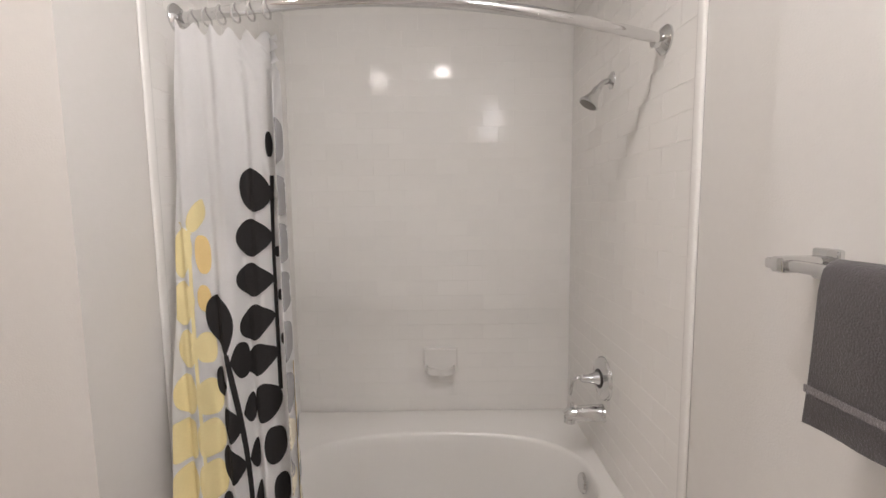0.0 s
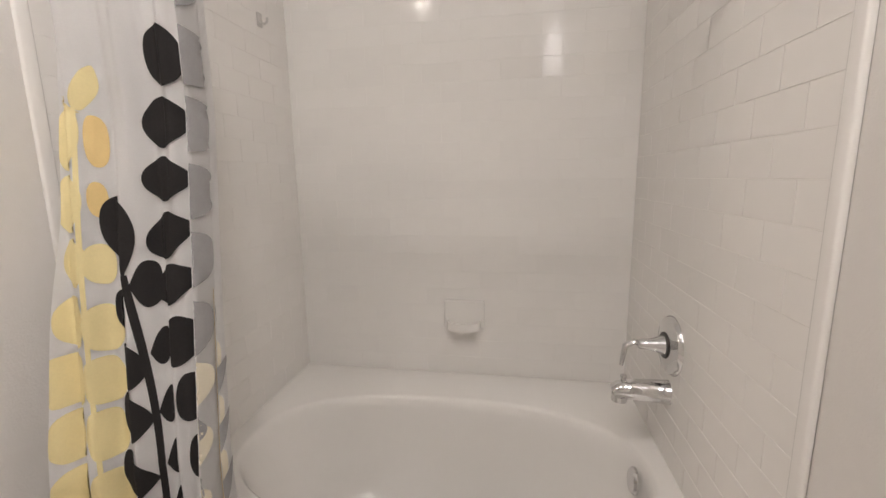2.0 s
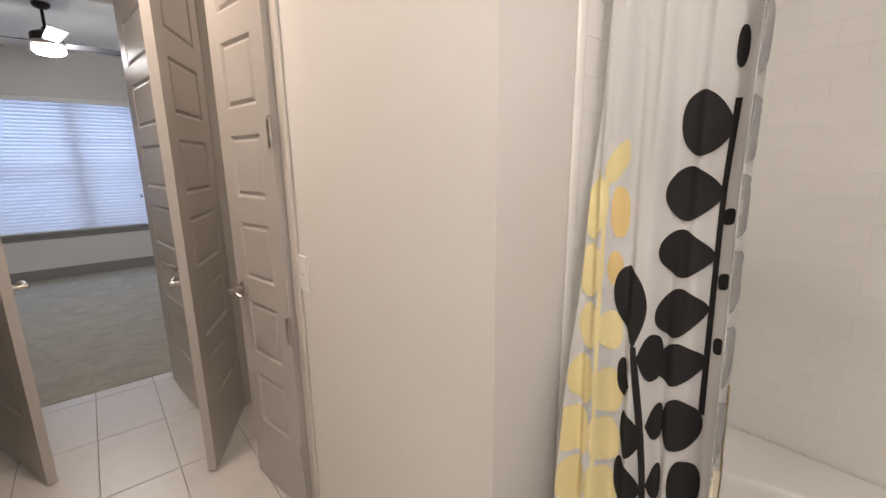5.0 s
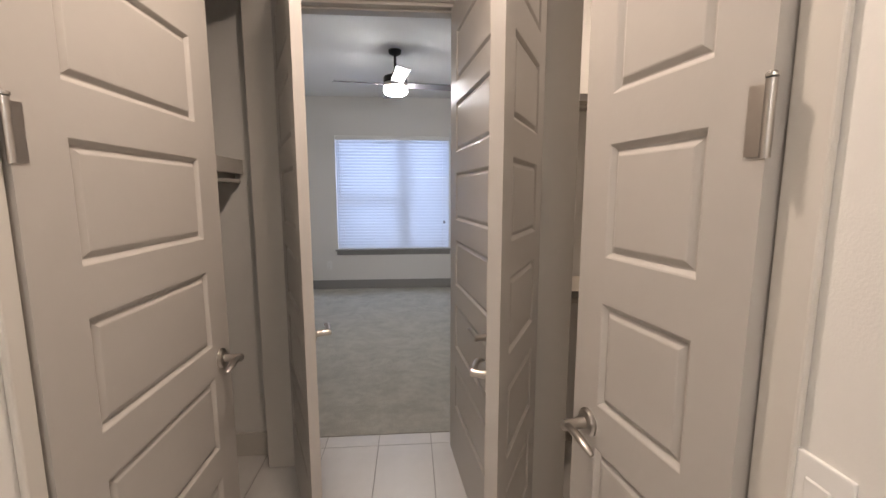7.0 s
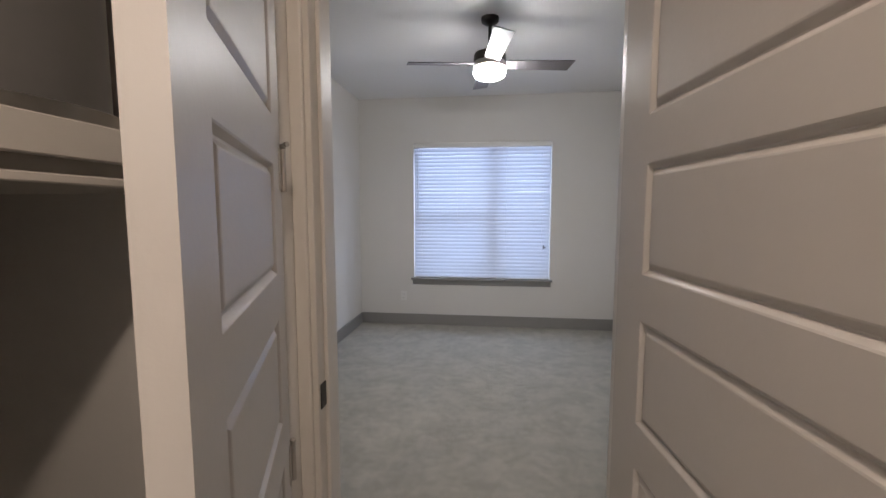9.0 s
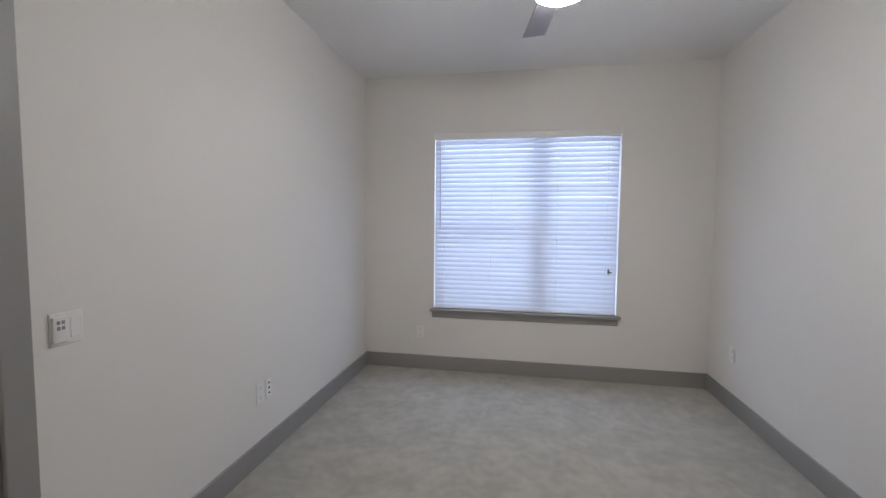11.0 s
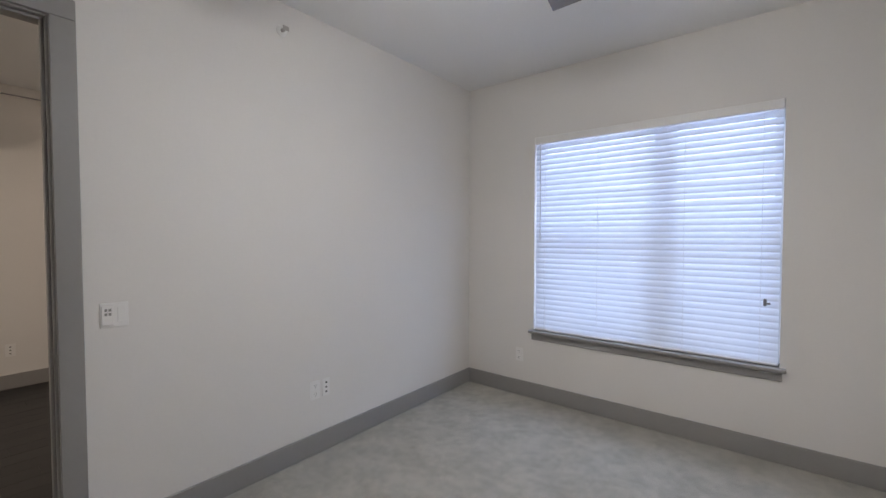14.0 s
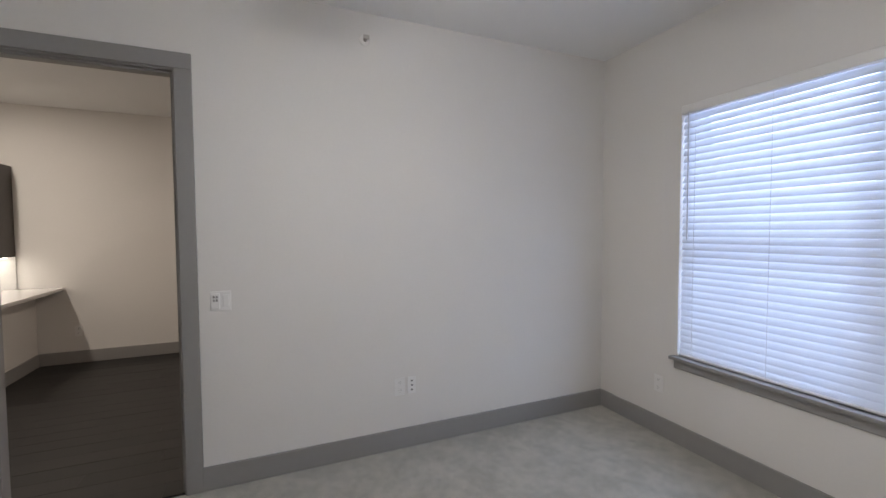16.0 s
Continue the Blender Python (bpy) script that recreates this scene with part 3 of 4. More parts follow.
def wall_plate(name, m, w, h, label, category, kind):
    """A plate on a wall, its own +y pointing out of the wall."""
    plate = group_at(name, m, label, category)
    bm = bmesh.new()
    bm_bevel_box(bm, -w / 2, w / 2, 0, 0.006, -h / 2, h / 2, 0.0025, 2)
    part("plate", bm, PLASTIC, plate)
    if kind == "outlet":
        for z in (-0.027, 0.027):
            bm = bmesh.new()
            bm_bevel_box(bm, -0.017, 0.017, 0.0055, 0.0085, z - 0.017, z + 0.017, 0.002, 1)
            face = part("receptacle", bm, PLASTIC, plate)
            bm = bmesh.new()
            for x in (-0.0065, 0.0065):
                bm_box(bm, x - 0.0012, x + 0.0012, 0.0085, 0.0088, z - 0.001, z + 0.008)
            bm_box(bm, -0.002, 0.002, 0.0085, 0.0088, z - 0.010, z - 0.006)
            part("slots", bm, DARK_SLOT, face)
    elif kind == "jack":
        for z in (-0.03, 0.0, 0.03):
            bm = bmesh.new()
            bm_bevel_box(bm, -0.006, 0.006, 0.0055, 0.009, z - 0.005, z + 0.005, 0.001, 1)
            part("jack", bm, DARK_SLOT, plate, "dark socket")
    elif kind == "switch":
        for z in (-0.0, ):
            for x in ((-0.0,) if w < 0.09 else (-0.023, 0.023)):
                bm = bmesh.new()
                bm_bevel_box(bm, x - 0.016, x + 0.016, 0.005, 0.0085, -0.034, 0.034, 0.002, 1)
                rocker = part("rocker", bm, PLASTIC, plate)
                bm = bmesh.new()
                bm_box(bm, x - 0.0165, x + 0.0165, 0.0086, 0.0089, -0.001, 0.001)
                part("seam", bm, SHELF_EDGE, rocker)
    elif kind == "fan_control":
        bm = bmesh.new()
        bm_bevel_box(bm, 0.004, w / 2 - 0.004, 0.005, 0.016, -0.042, 0.042, 0.003, 2)
        cradle = part("remote_cradle", bm, PLASTIC, plate, "white fan remote")
        for x, z in ((0.032, 0.024), (0.018, 0.024), (0.032, 0.006), (0.018, 0.006)):
            bm = bmesh.new()
            bm_bevel_box(bm, x - 0.005, x + 0.005, 0.0155, 0.018, z - 0.006, z + 0.006, 0.001, 1)
            part("button", bm, TRIM_GREY, cradle, "grey button")
        bm = bmesh.new()
        bm_bevel_box(bm, -0.042, -0.010, 0.005, 0.0085, -0.034, 0.034, 0.002, 1)
        part("rocker", bm, PLASTIC, plate)
    return plate


FACE_PX, FACE_NX, FACE_NY = -90, 90, 180    # turn so that the plate's front points to +x, -x, -y
wall_plate("fan_control_plate", pose(0, -2.712, 1.04, 0, 0, FACE_PX), 0.102, 0.108, "white double plate with fan remote beside the doorway", "control plate", "fan_control")
wall_plate("outlet", pose(0, -1.70, 0.408, 0, 0, FACE_PX), 0.072, 0.118, "white duplex outlet on the bedroom wall", "outlet", "outlet")
wall_plate("data_outlet", pose(0, -1.618, 0.408, 0, 0, FACE_PX), 0.055, 0.112, "white plate with three dark jacks", "outlet", "jack")
wall_plate("outlet", pose(0.54, 0, 0.355, 0, 0, FACE_NY), 0.07, 0.115, "white outlet painted over under the window", "outlet", "outlet")
wall_plate("outlet", pose(3.045, -0.40, 0.42, 0, 0, FACE_NX), 0.07, 0.115, "white duplex outlet on the bedroom side wall", "outlet", "outlet")
wall_plate("light_switch", pose(2.215, -5.700, 1.032, 0, 0, FACE_NX), 0.075, 0.125, "white rocker switch plate on the bathroom wall", "switch", "switch")
wall_plate("outlet", pose(-3.13, -4.37, 0.35, 0, 0, FACE_PX), 0.07, 0.115, "white outlet on the living room wall", "outlet", "outlet")
wall_plate("outlet", pose(-3.13, -2.86, 0.35, 0, 0, FACE_PX), 0.07, 0.115, "white outlet on the living room wall", "outlet", "outlet")
wall_plate("data_outlet", pose(-3.13, -2.76, 0.35, 0, 0, FACE_PX), 0.07, 0.115, "white data plate on the living room wall", "outlet", "jack")

spr = group_at("fire_sprinkler", pose(0, -1.90, 2.575, 0, 0, FACE_PX), "small white sidewall fire sprinkler head", "sprinkler")
bm = bmesh.new()
bm_lathe(bm, [(0.032, 0), (0.032, 0.004), (0.02, 0.010)], Matrix.Rotation(radians(-90), 4, "X"), 24)
part("escutcheon", bm, PLASTIC, spr, "", True)
bm = bmesh.new()
bm_lathe(bm, [(0.011, 0.008), (0.011, 0.026), (0.007, 0.03), (0.006, 0.05)], Matrix.Rotation(radians(-90), 4, "X"), 16)
bm_box(bm, -0.018, 0.018, 0.05, 0.053, -0.012, 0.012)
bm_tube(bm, [(-0.008, 0.028, 0), (-0.013, 0.04, 0), (-0.004, 0.051, 0)], 0.002, 6)
bm_tube(bm, [(0.008, 0.028, 0), (0.013, 0.04, 0), (0.004, 0.051, 0)], 0.002, 6)
part("nozzle", bm, NICKEL, spr, "nickel nozzle", True)

# ---- utility closet ----
plat = group_at("water_heater_platform", Matrix(), "painted platform shelf under the water heater", "shelf")
bm = bmesh.new()
bm_bevel_box(bm, 0.1, 0.890, -5.55, -3.957, 1.515, 1.562, 0.003, 1)
part("deck", bm, TRIM_LIGHT, plat)
bm = bmesh.new()
bm_bevel_box(bm, 0.890, 0.910, -5.55, -3.957, 1.500, 1.568, 0.003, 1)
part("fascia", bm, TRIM_LIGHT, plat)
bm = bmesh.new()
bm_bevel_box(bm, 0.10, 0.893, -5.55, -3.957, 1.455, 1.473, 0.003, 1)
bm_box(bm, 0.10, 0.868, -5.55, -3.957, 1.473, 1.515)
part("lower_board", bm, TRIM_LIGHT, plat)
heater = group_at("water_heater", pose(0.555, -4.265, 1.562), "grey cylindrical water heater tank standing in a pan", "water heater")
bm = bmesh.new()
bm_lathe(bm, [(0.26, 0.012), (0.262, 0.03), (0.262, 1.05), (0.25, 1.08), (0.05, 1.10)], seg=56)
part("tank", bm, TANK, heater, "grey enamelled tank", True)
pan = group_at("drain_pan", pose(0.555, -4.265, 1.562), "shallow round metal drain pan under the tank", "drain pan")
bm = bmesh.new()
seg = 56
prof = [(0.0, 0.001), (0.288, 0.001), (0.295, 0.045), (0.300, 0.047), (0.304, 0.044), (0.298, 0.0)]
rings = [[bm.verts.new((max(r, 0.001) * math.cos(2 * math.pi * i / seg), max(r, 0.001) * math.sin(2 * math.pi * i / seg), z)) for i in range(seg)] for r, z in prof]
for a, b in zip(rings, rings[1:]):
    for i in range(seg):
        bm.faces.new((a[i], a[(i + 1) % seg], b[(i + 1) % seg], b[i]))
part("pan_wall", bm, PAN, pan, "", True)

# ---- walk-in closet ----


def closet_shelf(name, x0, x1, y0, y1, z, edge, label):
    s = group_at(name, Matrix(), label, "closet shelf")
    bm = bmesh.new()
    bm_bevel_box(bm, x0, x1, y0, y1, z - 0.018, z, 0.002, 1)
    part("board", bm, SHELF, s)
    bm = bmesh.new()
    if edge == "y":
        bm_box(bm, x0, x1, y0 - 0.003, y0, z - 0.034, z - 0.003)
        rod = [(x0, y0 + 0.035, z - 0.055), (x1, y0 + 0.035, z - 0.055)]
    else:
        bm_box(bm, x0 - 0.003, x0, y0, y1, z - 0.034, z - 0.003)
        rod = [(x0 + 0.035, y0, z - 0.055), (x0 + 0.035, y1, z - 0.055)]
    part("edge_band", bm, SHELF_EDGE, s, "grey shelf edge")
    bm = bmesh.new()
    bm_tube(bm, rod, 0.013, 14)
    part("hanging_rod", bm, NICKEL, s, "metal hanging rod", True)
    bm = bmesh.new()
    if edge == "y":
        for x in (x0 + 0.42,):
            bm_box(bm, x - 0.008, x + 0.008, y0 + 0.01, y1, z - 0.03, z - 0.018)
            bm_box(bm, x - 0.008, x + 0.008, y1 - 0.012, y1, z - 0.26, z - 0.018)
            bm_tube(bm, [(x, y0 + 0.05, z - 0.04), (x, (y0 + y1) / 2, z - 0.14), (x, y1 - 0.01, z - 0.25)], 0.006, 8)
            bm_tube(bm, [(x, y0 + 0.012, z - 0.02), (x, y0 + 0.015, z - 0.06), (x, y0 + 0.04, z - 0.075)], 0.009, 8)
    else:
        bm_box(bm, x0 + 0.01, x1, y1 - 0.06, y1 - 0.044, z - 0.03, z - 0.018)
        bm_box(bm, x0 - 0.12, x0 + 0.05, y1 - 0.012, y1, z - 0.075, z - 0.062)
    part("bracket", bm, PLASTIC, s, "white shelf bracket")
    return s


closet_shelf("closet_shelf", 2.347, 3.238, -4.255, -3.957, 1.845, "y", "upper melamine closet shelf with hanging rod")
closet_shelf("closet_shelf", 2.347, 3.238, -4.30, -3.970, 0.962, "y", "lower melamine closet shelf with hanging rod")
closet_shelf("closet_shelf", 2.90, 3.238, -5.2, -3.957, 1.450, "x", "side melamine closet shelf with hanging rod")

# ---- ceiling lamps ----


def can_light(x, y, z, watts, tint=WARM):
    can = group_at("recessed_downlight", pose(x, y, z), "small round recessed ceiling downlight, out of view, lit warm", "downlight", "recessed downlights")
    bm = bmesh.new()
    bm_lathe(bm, [(0.085, 0), (0.085, -0.004), (0.07, -0.007), (0.064, -0.004)], seg=32)
    part("trim_ring", bm, PLASTIC, can, "white trim ring", True)
    bm = bmesh.new()
    bm_lathe(bm, [(0.06, -0.004), (0.06, -0.0085)], seg=32)
    part("lens", bm, CAN_GLOW, can, "glowing lens")
    lamp = bpy.data.lights.new("downlight_lamp", "AREA")
    lamp.shape, lamp.size, lamp.energy, lamp.color = "DISK", 0.12, watts, tint
    new("downlight_lamp", lamp).matrix_world = pose(x, y, z - 0.012)


can_light(1.66, -6.76, HB, CAN_WATTS * 0.7, (1.0, 0.90, 0.81))
can_light(1.84, -7.28, HB, CAN_WATTS * 1.3, (1.0, 0.90, 0.81))
can_light(1.42, -5.87, HB, CAN_WATTS * 0.3)
can_light(1.64, -5.20, HB, CAN_WATTS * 2.8)
# added fill for the walk-in closet, an assumed fixture out of view
can_light(2.78, -4.52, HB, CAN_WATTS * 1.0)
# two unseen fill lamps added to brighten the living room and kitchen
can_light(-1.7, -5.0, H, LIVING_WATTS, (1.0, 0.88, 0.77))
can_light(-1.4, -1.5, H, LIVING_WATTS * 0.7)
vanity = group_at("vanity_light", pose(1.34, -7.838, 2.20), "three-shade vanity light bar on the bathroom wall", "wall lamp")
bm = bmesh.new()
bm_bevel_box(bm, -0.32, 0.32, 0.0, 0.025, -0.05, 0.05, 0.006, 2)
part("back_bar", bm, NICKEL, vanity, "brushed nickel bar", True)
for x in (-0.23, 0.0, 0.23):
    bm = bmesh.new()
    bm_tube(bm, [(x, 0.02, 0), (x, 0.075, 0), (x, 0.09, -0.005)], [0.012, 0.012, 0.022], 14)
    arm = part("arm", bm, NICKEL, vanity, "", True)
    bm = bmesh.new()
    bm_lathe(bm, [(0.045, -0.10), (0.054, -0.095), (0.058, -0.06), (0.058, 0.07), (0.05, 0.085), (0.02, 0.09)], Matrix.Translation((x, 0.125, -0.01)), 28)
    part("shade", bm, VANITY, arm, "glowing opal glass shade", True)

# ---- bathtub ----
TX0, TX1, TY0, TY1, RIM = 2.440, 3.340, -7.855, -6.582, 0.455
tub = group_at("bathtub", Matrix(), "white oval alcove bathtub", "bathtub")
bm = bmesh.new()
cx, cy, n = 2.850, -7.225, 96


def rect_pt(a, x0, x1, y0, y1):
    c, s = math.cos(a), math.sin(a)
    k = min(((x1 if c > 0 else x0) - cx) / c if abs(c) > 1e-6 else 1e9, ((y1 if s > 0 else y0) - cy) / s if abs(s) > 1e-6 else 1e9)
    return cx + k * c, cy + k * s


def oval(a, ax, ay, e=2.4):
    c, s = math.cos(a), math.sin(a)
    return cx + ax * math.copysign(abs(c) ** (2 / e), c), cy + ay * math.copysign(abs(s) ** (2 / e), s)


angs = [2 * math.pi * i / n for i in range(n)]
corner = [math.atan2(y - cy, x - cx) % (2 * math.pi) for x in (TX0, TX1) for y in (TY0, TY1)]
for c in corner:
    angs[min(range(n), key=lambda i: abs(angs[i] - c))] = c
loops = []
for z, r in ((0.03, 0.0), (RIM - 0.03, 0.0), (RIM - 0.008, 0.003), (RIM, 0.012)):
    loops.append([bm.verts.new((*rect_pt(a, TX0 + r, TX1 - 0.002, TY0 + 0.002, TY1 - 0.002), z)) for a in angs])
for z, ax, ay in ((RIM, 0.305, 0.585), (RIM - 0.004, 0.298, 0.578), (RIM - 0.015, 0.290, 0.570), (RIM - 0.04, 0.284, 0.562), (0.30, 0.268, 0.520), (0.19, 0.255, 0.462),
                  (0.135, 0.232, 0.425), (0.108, 0.215, 0.375), (0.10, 0.15, 0.28), (0.098, 0.02, 0.04)):
    loops.append([bm.verts.new((*oval(a, ax, ay), z)) for a in angs])
for a, b in zip(loops, loops[1:]):
    for i in range(n):
        bm.faces.new((a[i], a[(i + 1) % n], b[(i + 1) % n], b[i]))
bm.faces.new(loops[-1])
part("tub_shell", bm, TUB, tub, "white acrylic shell", True)
bm = bmesh.new()
bm_lathe(bm, [(0.036, 0), (0.036, 0.006), (0.031, 0.012), (0.012, 0.013)], look((2.872, -7.772, 0.405), (2.86, -7.0, 0.47)) @ pose(0, 0, 0, 180), 32)
part("overflow_cover", bm, CHROME, tub, "chrome overflow cover", True)

# mixer, spout and shower on the end wall
WY = -7.855
to_room = Matrix.Rotation(radians(-90), 4, "X")     # lathe axis along +y
mixer = group_at("shower_mixer", pose(2.915, WY, 0.783), "chrome round shower mixer plate with a lever", "shower mixer")
bm = bmesh.new()
bm_lathe(bm, [(0.080, 0), (0.080, 0.005), (0.074, 0.013), (0.050, 0.019), (0.030, 0.021)], to_room, 48)
part("plate", bm, CHROME, mixer, "", True)
bm = bmesh.new()
bm_lathe(bm, [(0.040, 0.012), (0.036, 0.018), (0.034, 0.024)], to_room, 32)
part("collar", bm, DARK_METAL, mixer, "dark collar ring", True)
bm = bmesh.new()
bm_lathe(bm, [(0.026, 0.022), (0.024, 0.03), (0.016, 0.055), (0.014, 0.082), (0.010, 0.088)], to_room, 32)
hub = part("hub", bm, CHROME, mixer, "", True)
bm = bmesh.new()
bm_tube(bm, [(0, 0.07, 0.0), (0.0, 0.098, 0.006), (0.0, 0.118, -0.006), (0.0, 0.122, -0.035), (0.0, 0.126, -0.062)], [0.012, 0.011, 0.010, 0.010, 0.007], 12, 0.7)
part("lever", bm, CHROME, hub, "", True)
spout = group_at("tub_spout", pose(2.914, WY, 0.650), "chrome tub spout with diverter", "tub spout")
bm = bmesh.new()
bm_tube(bm, [(0, 0.0, 0), (0, 0.006, 0), (0, 0.05, 0.002), (0, 0.10, 0.002), (0, 0.128, -0.002), (0, 0.142, -0.01)], [0.034, 0.032, 0.030, 0.027, 0.026, 0.02], 24)
part("body", bm, CHROME, spout, "", True)
bm = bmesh.new()
bm_lathe(bm, [(0.020, 0), (0.021, -0.02), (0.017, -0.022)], pose(0, 0.126, -0.012), 20)
part("outlet_ring", bm, CHROME, spout, "", True)
bm = bmesh.new()
bm_lathe(bm, [(0.006, 0), (0.006, 0.012), (0.009, 0.015), (0.008, 0.02)], pose(0, 0.118, 0.022), 14)
part("diverter_knob", bm, CHROME, spout, "", True)
shower = group_at("wall_shower", pose(2.911, WY, 1.840), "chrome shower head on a bent arm", "shower head")
bm = bmesh.new()
bm_lathe(bm, [(0.030, 0), (0.029, 0.004), (0.018, 0.011), (0.011, 0.012)], to_room, 32)
part("flange", bm, CHROME, shower, "", True)
bm = bmesh.new()
bm_tube(bm, [(0, 0.005, 0), (0, 0.022, -0.003), (0, 0.036, -0.011), (0, 0.046, -0.022), (0, 0.052, -0.032)], 0.0095, 14)
part("arm", bm, CHROME, shower, "", True)
bm = bmesh.new()
bm_lathe(bm, [(0.012, 0.03), (0.017, 0.018), (0.017, 0.005), (0.020, -0.006), (0.030, -0.026), (0.040, -0.040), (0.041, -0.047), (0.035, -0.049)], pose(0, 0.060, -0.044, 32, 0, 0) @ Matrix.Scale(0.88, 4), 32)
head = part("head", bm, CHROME, shower, "", True)
bm = bmesh.new()
bm_lathe(bm, [(0.034, -0.0485), (0.034, -0.0505), (0.002, -0.0515)], pose(0, 0.060, -0.044, 32, 0, 0) @ Matrix.Scale(0.88, 4), 32)
part("spray_face", bm, SHELF_EDGE, head, "grey spray face", True)

soap = group_at("soap_dish", pose(3.340, -7.251, 0.706, 0, 0, 90), "white ceramic soap dish set in the tiles", "soap dish")
bm = bmesh.new()
bm_bevel_box(bm, -0.078, 0.078, -0.002, 0.017, -0.056, 0.056, 0.007, 3)
part("back_plate", bm, TILE, soap)
bm = bmesh.new()
loops = []
for i in range(13):
    a = math.pi * i / 12
    loops.append([(0.066 * math.cos(a), 0.010 + 0.062 * math.sin(a) ** 0.6), (0.058 * math.cos(a), 0.010 + 0.052 * math.sin(a) ** 0.6)])
oo = [[bm.verts.new((p[0][0], p[0][1], z)) for p in loops] for z in (-0.052, -0.022)]
ii = [[bm.verts.new((p[1][0], p[1][1], z)) for p in loops] for z in (-0.042, -0.022)]
for i in range(12):
    bm.faces.new((oo[0][i], oo[0][i + 1], oo[1][i + 1], oo[1][i]))
    bm.faces.new((oo[1][i], oo[1][i + 1], ii[1][i + 1], ii[1][i]))
    bm.faces.new((ii[1][i], ii[1][i + 1], ii[0][i + 1], ii[0][i]))
bm.faces.new(oo[0]), bm.faces.new(ii[0])
part("tray", bm, TILE, soap, "", True)

rod_thing = group_at("curtain_rod", Matrix(), "curved chrome shower curtain rod", "curtain rod")


def rod_pt(u):
    """Along the rod from the curtain end to the shower end."""
    return Vector((2.571 - 0.004 * u - 0.150 * math.sin(math.pi * u), -6.583 - 1.271 * u, 1.905 - 0.066 * u))


bm = bmesh.new()
bm_tube(bm, [rod_pt(i / 40) for i in range(41)], 0.0135, 16)
part("rod", bm, CHROME, rod_thing, "", True)
for u, s in ((0, -1), (1, 1)):
    p = rod_pt(u)
    bm = bmesh.new()
    bm_lathe(bm, [(0.037, 0), (0.037, 0.006), (0.028, 0.016), (0.019, 0.02), (0.018, 0.034)], Matrix.Translation(p) @ Matrix.Rotation(radians(-90 * s), 4, "X"), 32)
    part("flange", bm, CHROME, rod_thing, "", True)

# ---- shower curtain ----
C_TOP, C_BOT, TURN = 1.845, 0.10, 0.283


def cloth_left(z):
    """Where the sheet begins at its wall side, along its own width q."""
    t = C_TOP - z
    return 0.041 - 0.088 * min(t, 1.05) - 0.02 * max(0.0, t - 1.05)


def cloth_right(z):
    return 0.395 + 0.07 * max(0.0, 1.0 - z) if z < 1.74 else 0.395 - 1.0 * (z - 1.74)


def fold(q, z):
    amp = 0.007 + 0.007 * min(1.0, (C_TOP - z) / 0.7)
    return -amp * math.cos(2 * math.pi * (q - 0.045 + 0.012 * math.sin(2.2 * z)) / 0.088) + 0.003 * math.sin(2 * math.pi * q / 0.037 + 4 * z)


def cloth(q, z, lift=0.0):
    """A point of the hanging sheet: it runs along the tub, rises in a ridge at its free end and turns back into the tub."""
    base = min(2.525, max(2.405, 2.447 + 0.187 * (z - 0.94))) - 0.085 * max(0.0, 1 - q / 0.22)
    spread = (base - 1.452) / 1.018
    if q <= TURN:
        return Vector((base + fold(q, z) - lift, -7.316 + (0.716 - q) * spread, z))
    d = q - TURN
    s = min(1.0, d / 0.030)
    s = s * s * (3 - 2 * s)
    inward = min(1.0, max(0.0, (z - 0.40) / 0.15))
    e = max(0.0, d - 0.022)
    return Vector((base + fold(TURN, z) - 0.066 * s + e * (0.1 + 0.95 * inward) - lift * 0.5,
                   -7.316 + (0.716 - TURN) * spread - 0.006 * s + 0.20 * e + 0.006 * math.sin(e * 60) - lift, z))


curtain = group_at("shower_curtain", Matrix(), "white shower curtain printed with black, yellow and grey leaves", "shower curtain")
bm = bmesh.new()
nu, nv = 110, 60
grid = []
for j in range(nv + 1):
    z = C_TOP + (C_BOT - C_TOP) * j / nv
    row = []
    for i in range(nu + 1):
        q = cloth_left(z) + (cloth_right(z) - cloth_left(z)) * i / nu
        p = cloth(q, z)
        p.z += 0.012 * math.cos(i * 0.33) * (j == 0)
        row.append(bm.verts.new(p))
    grid.append(row)
for j in range(nv):
    for i in range(nu):
        bm.faces.new((grid[j][i], grid[j][i + 1], grid[j + 1][i + 1], grid[j + 1][i]))
bmesh.ops.solidify(bm, geom=list(bm.faces), thickness=0.0012)
part("cloth", bm, CLOTH, curtain, "", True)
for i in range(6):
    p = rod_pt(0.045 + 0.034 * i)
    bm = bmesh.new()
    bm_tube(bm, [p + Vector((0.021 * math.cos(a), 0.002 * math.sin(2 * a), 0.021 * math.sin(a) - 0.006)) for a in [2 * math.pi * q / 20 for q in range(21)]], 0.0022, 8)
    part("ring", bm, CLEAR, curtain, "clear plastic curtain ring", True)


